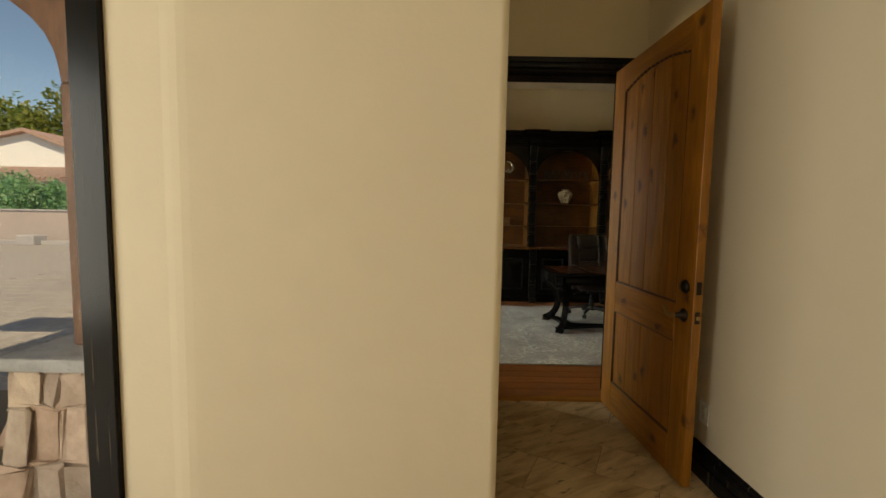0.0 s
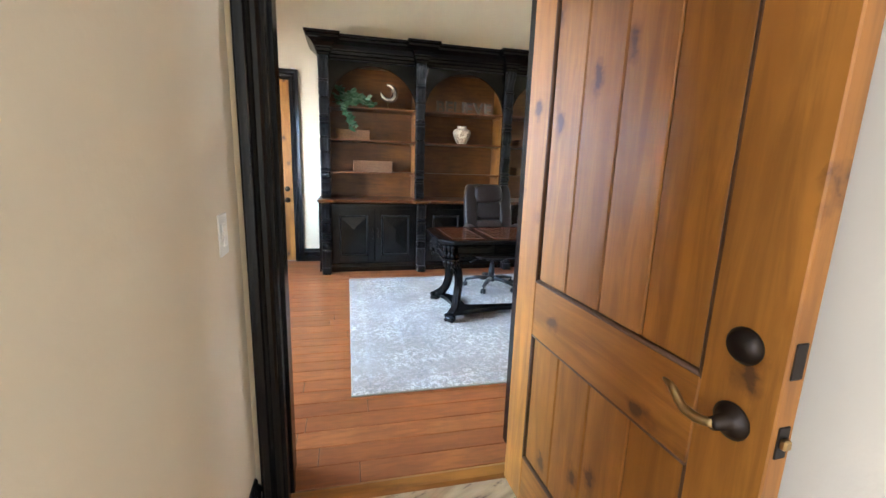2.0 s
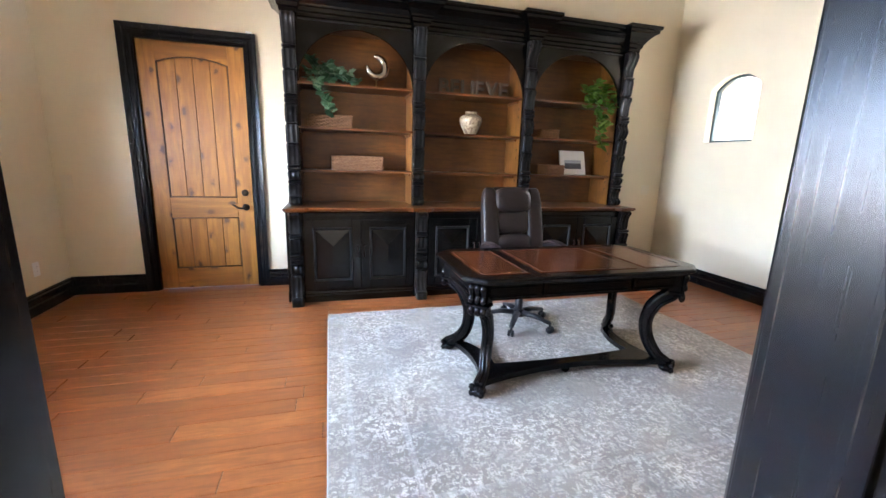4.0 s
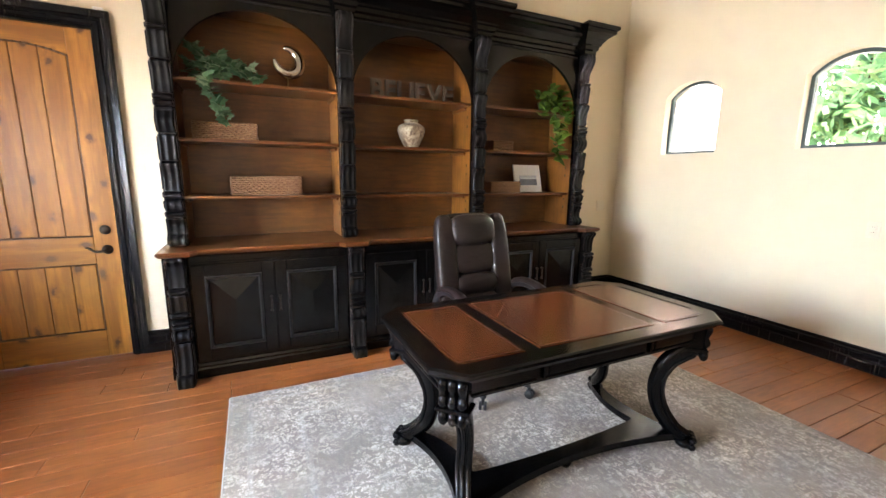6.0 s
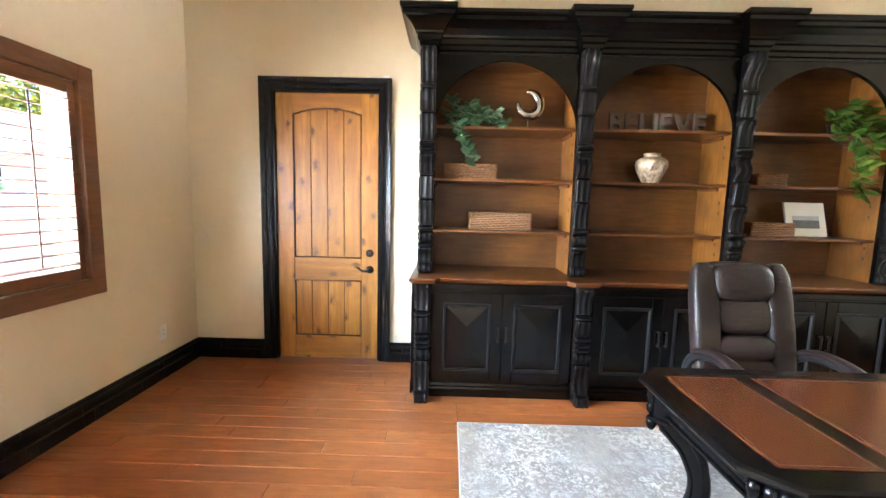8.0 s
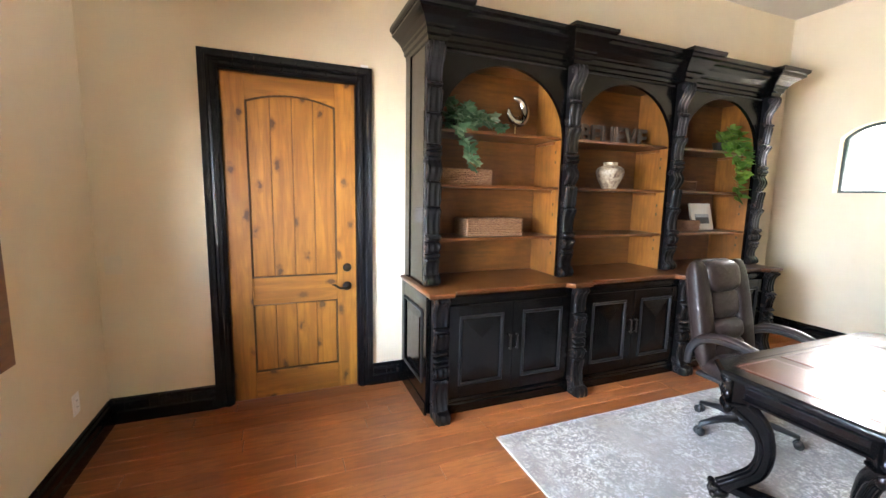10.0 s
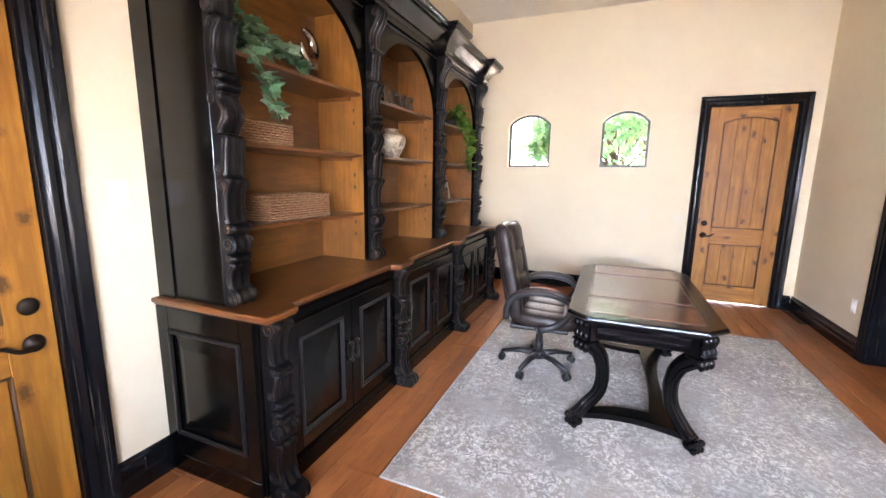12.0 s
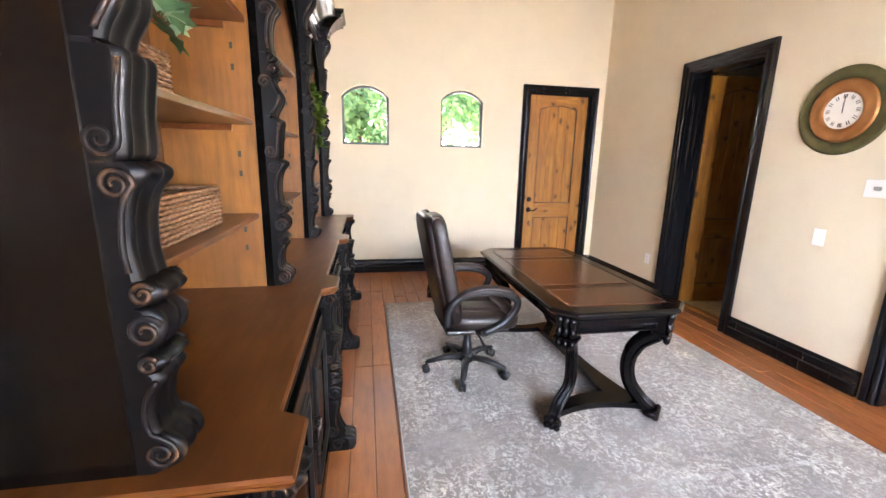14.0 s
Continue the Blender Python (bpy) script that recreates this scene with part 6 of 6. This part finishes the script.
def tree(name, label, x, y, h, r, n, leaf, mat, seed, trunk=0.16, low=0.35, group=""):
    rng = random.Random(seed)
    ob = thing(name, label, "tree", x, y, -0.06, group=group)
    tr = part("trunk", tube(curve([(0, 0, 0), (0.08, 0.05, h * 0.25), (-0.05, 0.1, h * 0.5), (0.05, 0, h * 0.8)], 12), [trunk * (1 - 0.06 * i) for i in range(13)], 9), M_BARK, ob, "", True)
    clumps = []
    for k in range(16):
        a, e = rng.uniform(0, 6.28), rng.uniform(-0.2, 1.0)
        c = Vector((r * 0.72 * math.cos(a) * rng.uniform(0.4, 1.1), r * 0.72 * math.sin(a) * rng.uniform(0.4, 1.1), h * (low + (1 - low) * (0.5 + 0.45 * e) * rng.uniform(0.55, 1.0))))
        part("limb", tube(curve([(0, 0, h * 0.3), c * 0.5 + Vector((0, 0, h * 0.18)), c], 6), [trunk * 0.4 * (1 - 0.12 * i) for i in range(7)], 5), M_BARK, tr)
        clumps.append((c, r * rng.uniform(0.28, 0.5)))
    vs, fs = [], []
    for _ in range(n):
        c, cr = rng.choice(clumps)
        d = Vector((rng.gauss(0, 1), rng.gauss(0, 1), rng.gauss(0, 0.8))).normalized()
        p = c + d * cr * rng.uniform(0.35, 1.0)
        u = Vector((rng.gauss(0, 1), rng.gauss(0, 1), rng.gauss(0, 1))).normalized()
        w = u.orthogonal().normalized()
        s = leaf * rng.uniform(0.6, 1.3)
        b = len(vs)
        vs += [p - u * s, p + w * s * 0.45, p + u * s, p - w * s * 0.45]
        fs.append((b, b + 1, b + 2, b + 3))
    me = bpy.data.meshes.new("crown")
    me.from_pydata([tuple(v) for v in vs], [], fs)
    me.materials.append(mat)
    cr = new("crown", me)
    cr.parent = ob
    cr["kind"] = "stuff"
    return ob


tree("autumn_tree", "large yellow-green autumn tree behind a house", -40, 44, 13.5, 7.5, 9000, 0.32, M_TREE, 11, 0.4)
tree("autumn_tree", "large yellow-green autumn tree behind a house", -52, 46, 12, 7, 7000, 0.32, M_TREE, 12, 0.4)
for k, (x, y, h) in enumerate(((-22.5, 20.5, 3.9), (-25, 19.5, 2.6), (-28, 19.6, 2.3), (-19, 19.5, 3.0), (-31, 20, 2.4))):
    tree("garden_shrub", "leafy green garden shrub behind a low wall", x, y, h, 1.9, 3200, 0.10, M_TREE2, 20 + k, 0.06, 0.12, "garden shrubs")
for k, (x, y, h, r) in enumerate(((8.4, 5.3, 5.2, 1.9), (7.6, 3.6, 4.6, 1.5), (10.5, 4.6, 6.5, 2.4), (8.8, 6.6, 4.2, 0.9))):
    tree("garden_tree", "leafy green garden tree close to a window", x, y, h, r, 3000, 0.10, M_TREE2, 40 + k, 0.07, 0.18, "trees outside the windows")
wing = thing("house_wing", "sunlit white stucco house wing with an eave", "house", kind="structure")
part("wall", box(7.2, 16, 9.6, 10.0, -0.05, 6.0), M_STUCCO, wing)
part("eave", prism([(7.2, 1.53), (12.5, 5.46), (11.7, 6.4), (7.2, 3.2)], "y", 9.25, 9.58), M_POST, wing, "brown sloping eave")

# ---- floors, board by board and tile by tile ----
fl = thing("floor", "red-brown hand-scraped hardwood plank floor", "floor", kind="structure")
part("subfloor", box(X0 - 0.1, X1 + 0.1, HY + 0.06, Y1 + 0.1, -0.05, -0.0045), M_GAP, fl)
rng = random.Random(2)
pw = 0.1265
meshes = {}
y = Y0 - 0.16
while y < Y1 + 0.06:
    x = X0 - 0.05 - rng.uniform(0, 1.1)
    while x < X1 + 0.05:
        ln = rng.choice((0.75, 0.95, 1.2, 1.45, 1.7))
        a, b = max(x, X0 - 0.05), min(x + ln, X1 + 0.05)
        if b - a > 0.08:
            inside = y >= Y0 - 0.005
            key = round(b - a, 3)
            if key not in meshes:
                q = box(0.0015, b - a - 0.0015, 0.0014, pw - 0.0014, -0.012, 0.0, 0.0026, 1)
                meshes[key] = mesh_from("floorboard", q, M_PLANK, False)
            if inside or (a < E1 and b > E0) or (a < C1 and b > C0):
                ob = new("floorboard", meshes[key])
                ob.parent = fl
                ob.location = (a, y, 0)
        x += ln
    y += pw
th = link("threshold", prism([(HY - 0.012, 0.0), (HY + 0.004, 0.010), (HY + 0.055, 0.011), (HY + 0.078, 0.0), (HY + 0.078, -0.01), (HY - 0.012, -0.01)], "x", E0 + 0.014, E1 - 0.014), M_DOOR_H)
tagged(th, "oak threshold strip between tile and wood", "threshold", kind="structure")
th = link("threshold", prism([(HY - 0.012, 0.0), (HY + 0.004, 0.010), (HY + 0.055, 0.011), (HY + 0.078, 0.0), (HY + 0.078, -0.01), (HY - 0.012, -0.01)], "x", C0 + 0.014, C1 - 0.014), M_DOOR_H)
tagged(th, "oak threshold strip between tile and wood", "threshold", kind="structure")


def clipped(poly, x0, x1, y0, y1):
    for ax, lim, sg in ((0, x0, 1), (0, x1, -1), (1, y0, 1), (1, y1, -1)):
        out = []
        for i, p in enumerate(poly):
            q = poly[(i + 1) % len(poly)]
            ip, iq = sg * (p[ax] - lim) >= 0, sg * (q[ax] - lim) >= 0
            if ip:
                out.append(p)
            if ip != iq:
                f = (lim - p[ax]) / (q[ax] - p[ax])
                out.append((p[0] + (q[0] - p[0]) * f, p[1] + (q[1] - p[1]) * f))
        poly = out
        if len(poly) < 3:
            return []
    return poly


hall = thing("floor_hall", "diagonal travertine tile hall floor", "floor", kind="structure")
part("grout_bed", box(-3.3, X1 + 0.1, -2.7, HY + 0.02, -0.05, -0.004), M_GROUT, hall)


def tiles(x0, x1, y0, y1, parent, ang=-28, tw=0.61, td=0.305):
    c, s = math.cos(radians(ang)), math.sin(radians(ang))
    for j in range(-24, 24):
        for i in range(-14, 14):
            u, v = i * tw + (j % 2) * tw * 0.5, j * td
            g = 0.002
            quad = [(u + g, v + g), (u + tw - g, v + g), (u + tw - g, v + td - g), (u + g, v + td - g)]
            pol = clipped([(x * c - y * s + 0.9, x * s + y * c + 2.2) for x, y in quad], x0, x1, y0, y1)
            if len(pol) >= 3:
                area = abs(sum(p[0] * q[1] - q[0] * p[1] for p, q in zip(pol, pol[1:] + pol[:1]))) / 2
                if area > 0.002:
                    part("tile", prism(pol, "z", -0.010, 0.0), M_TILE, parent)


tiles(HX0, HX1, 1.3, HY - 0.012, hall)
tiles(-3.2, HX1, -2.6, 1.3, hall)
tiles(-3.2, HX0 - 0.001, 1.3, 1.44, hall)
tiles(HX1 + 0.15, X1, 0.9, HY - 0.012, hall)
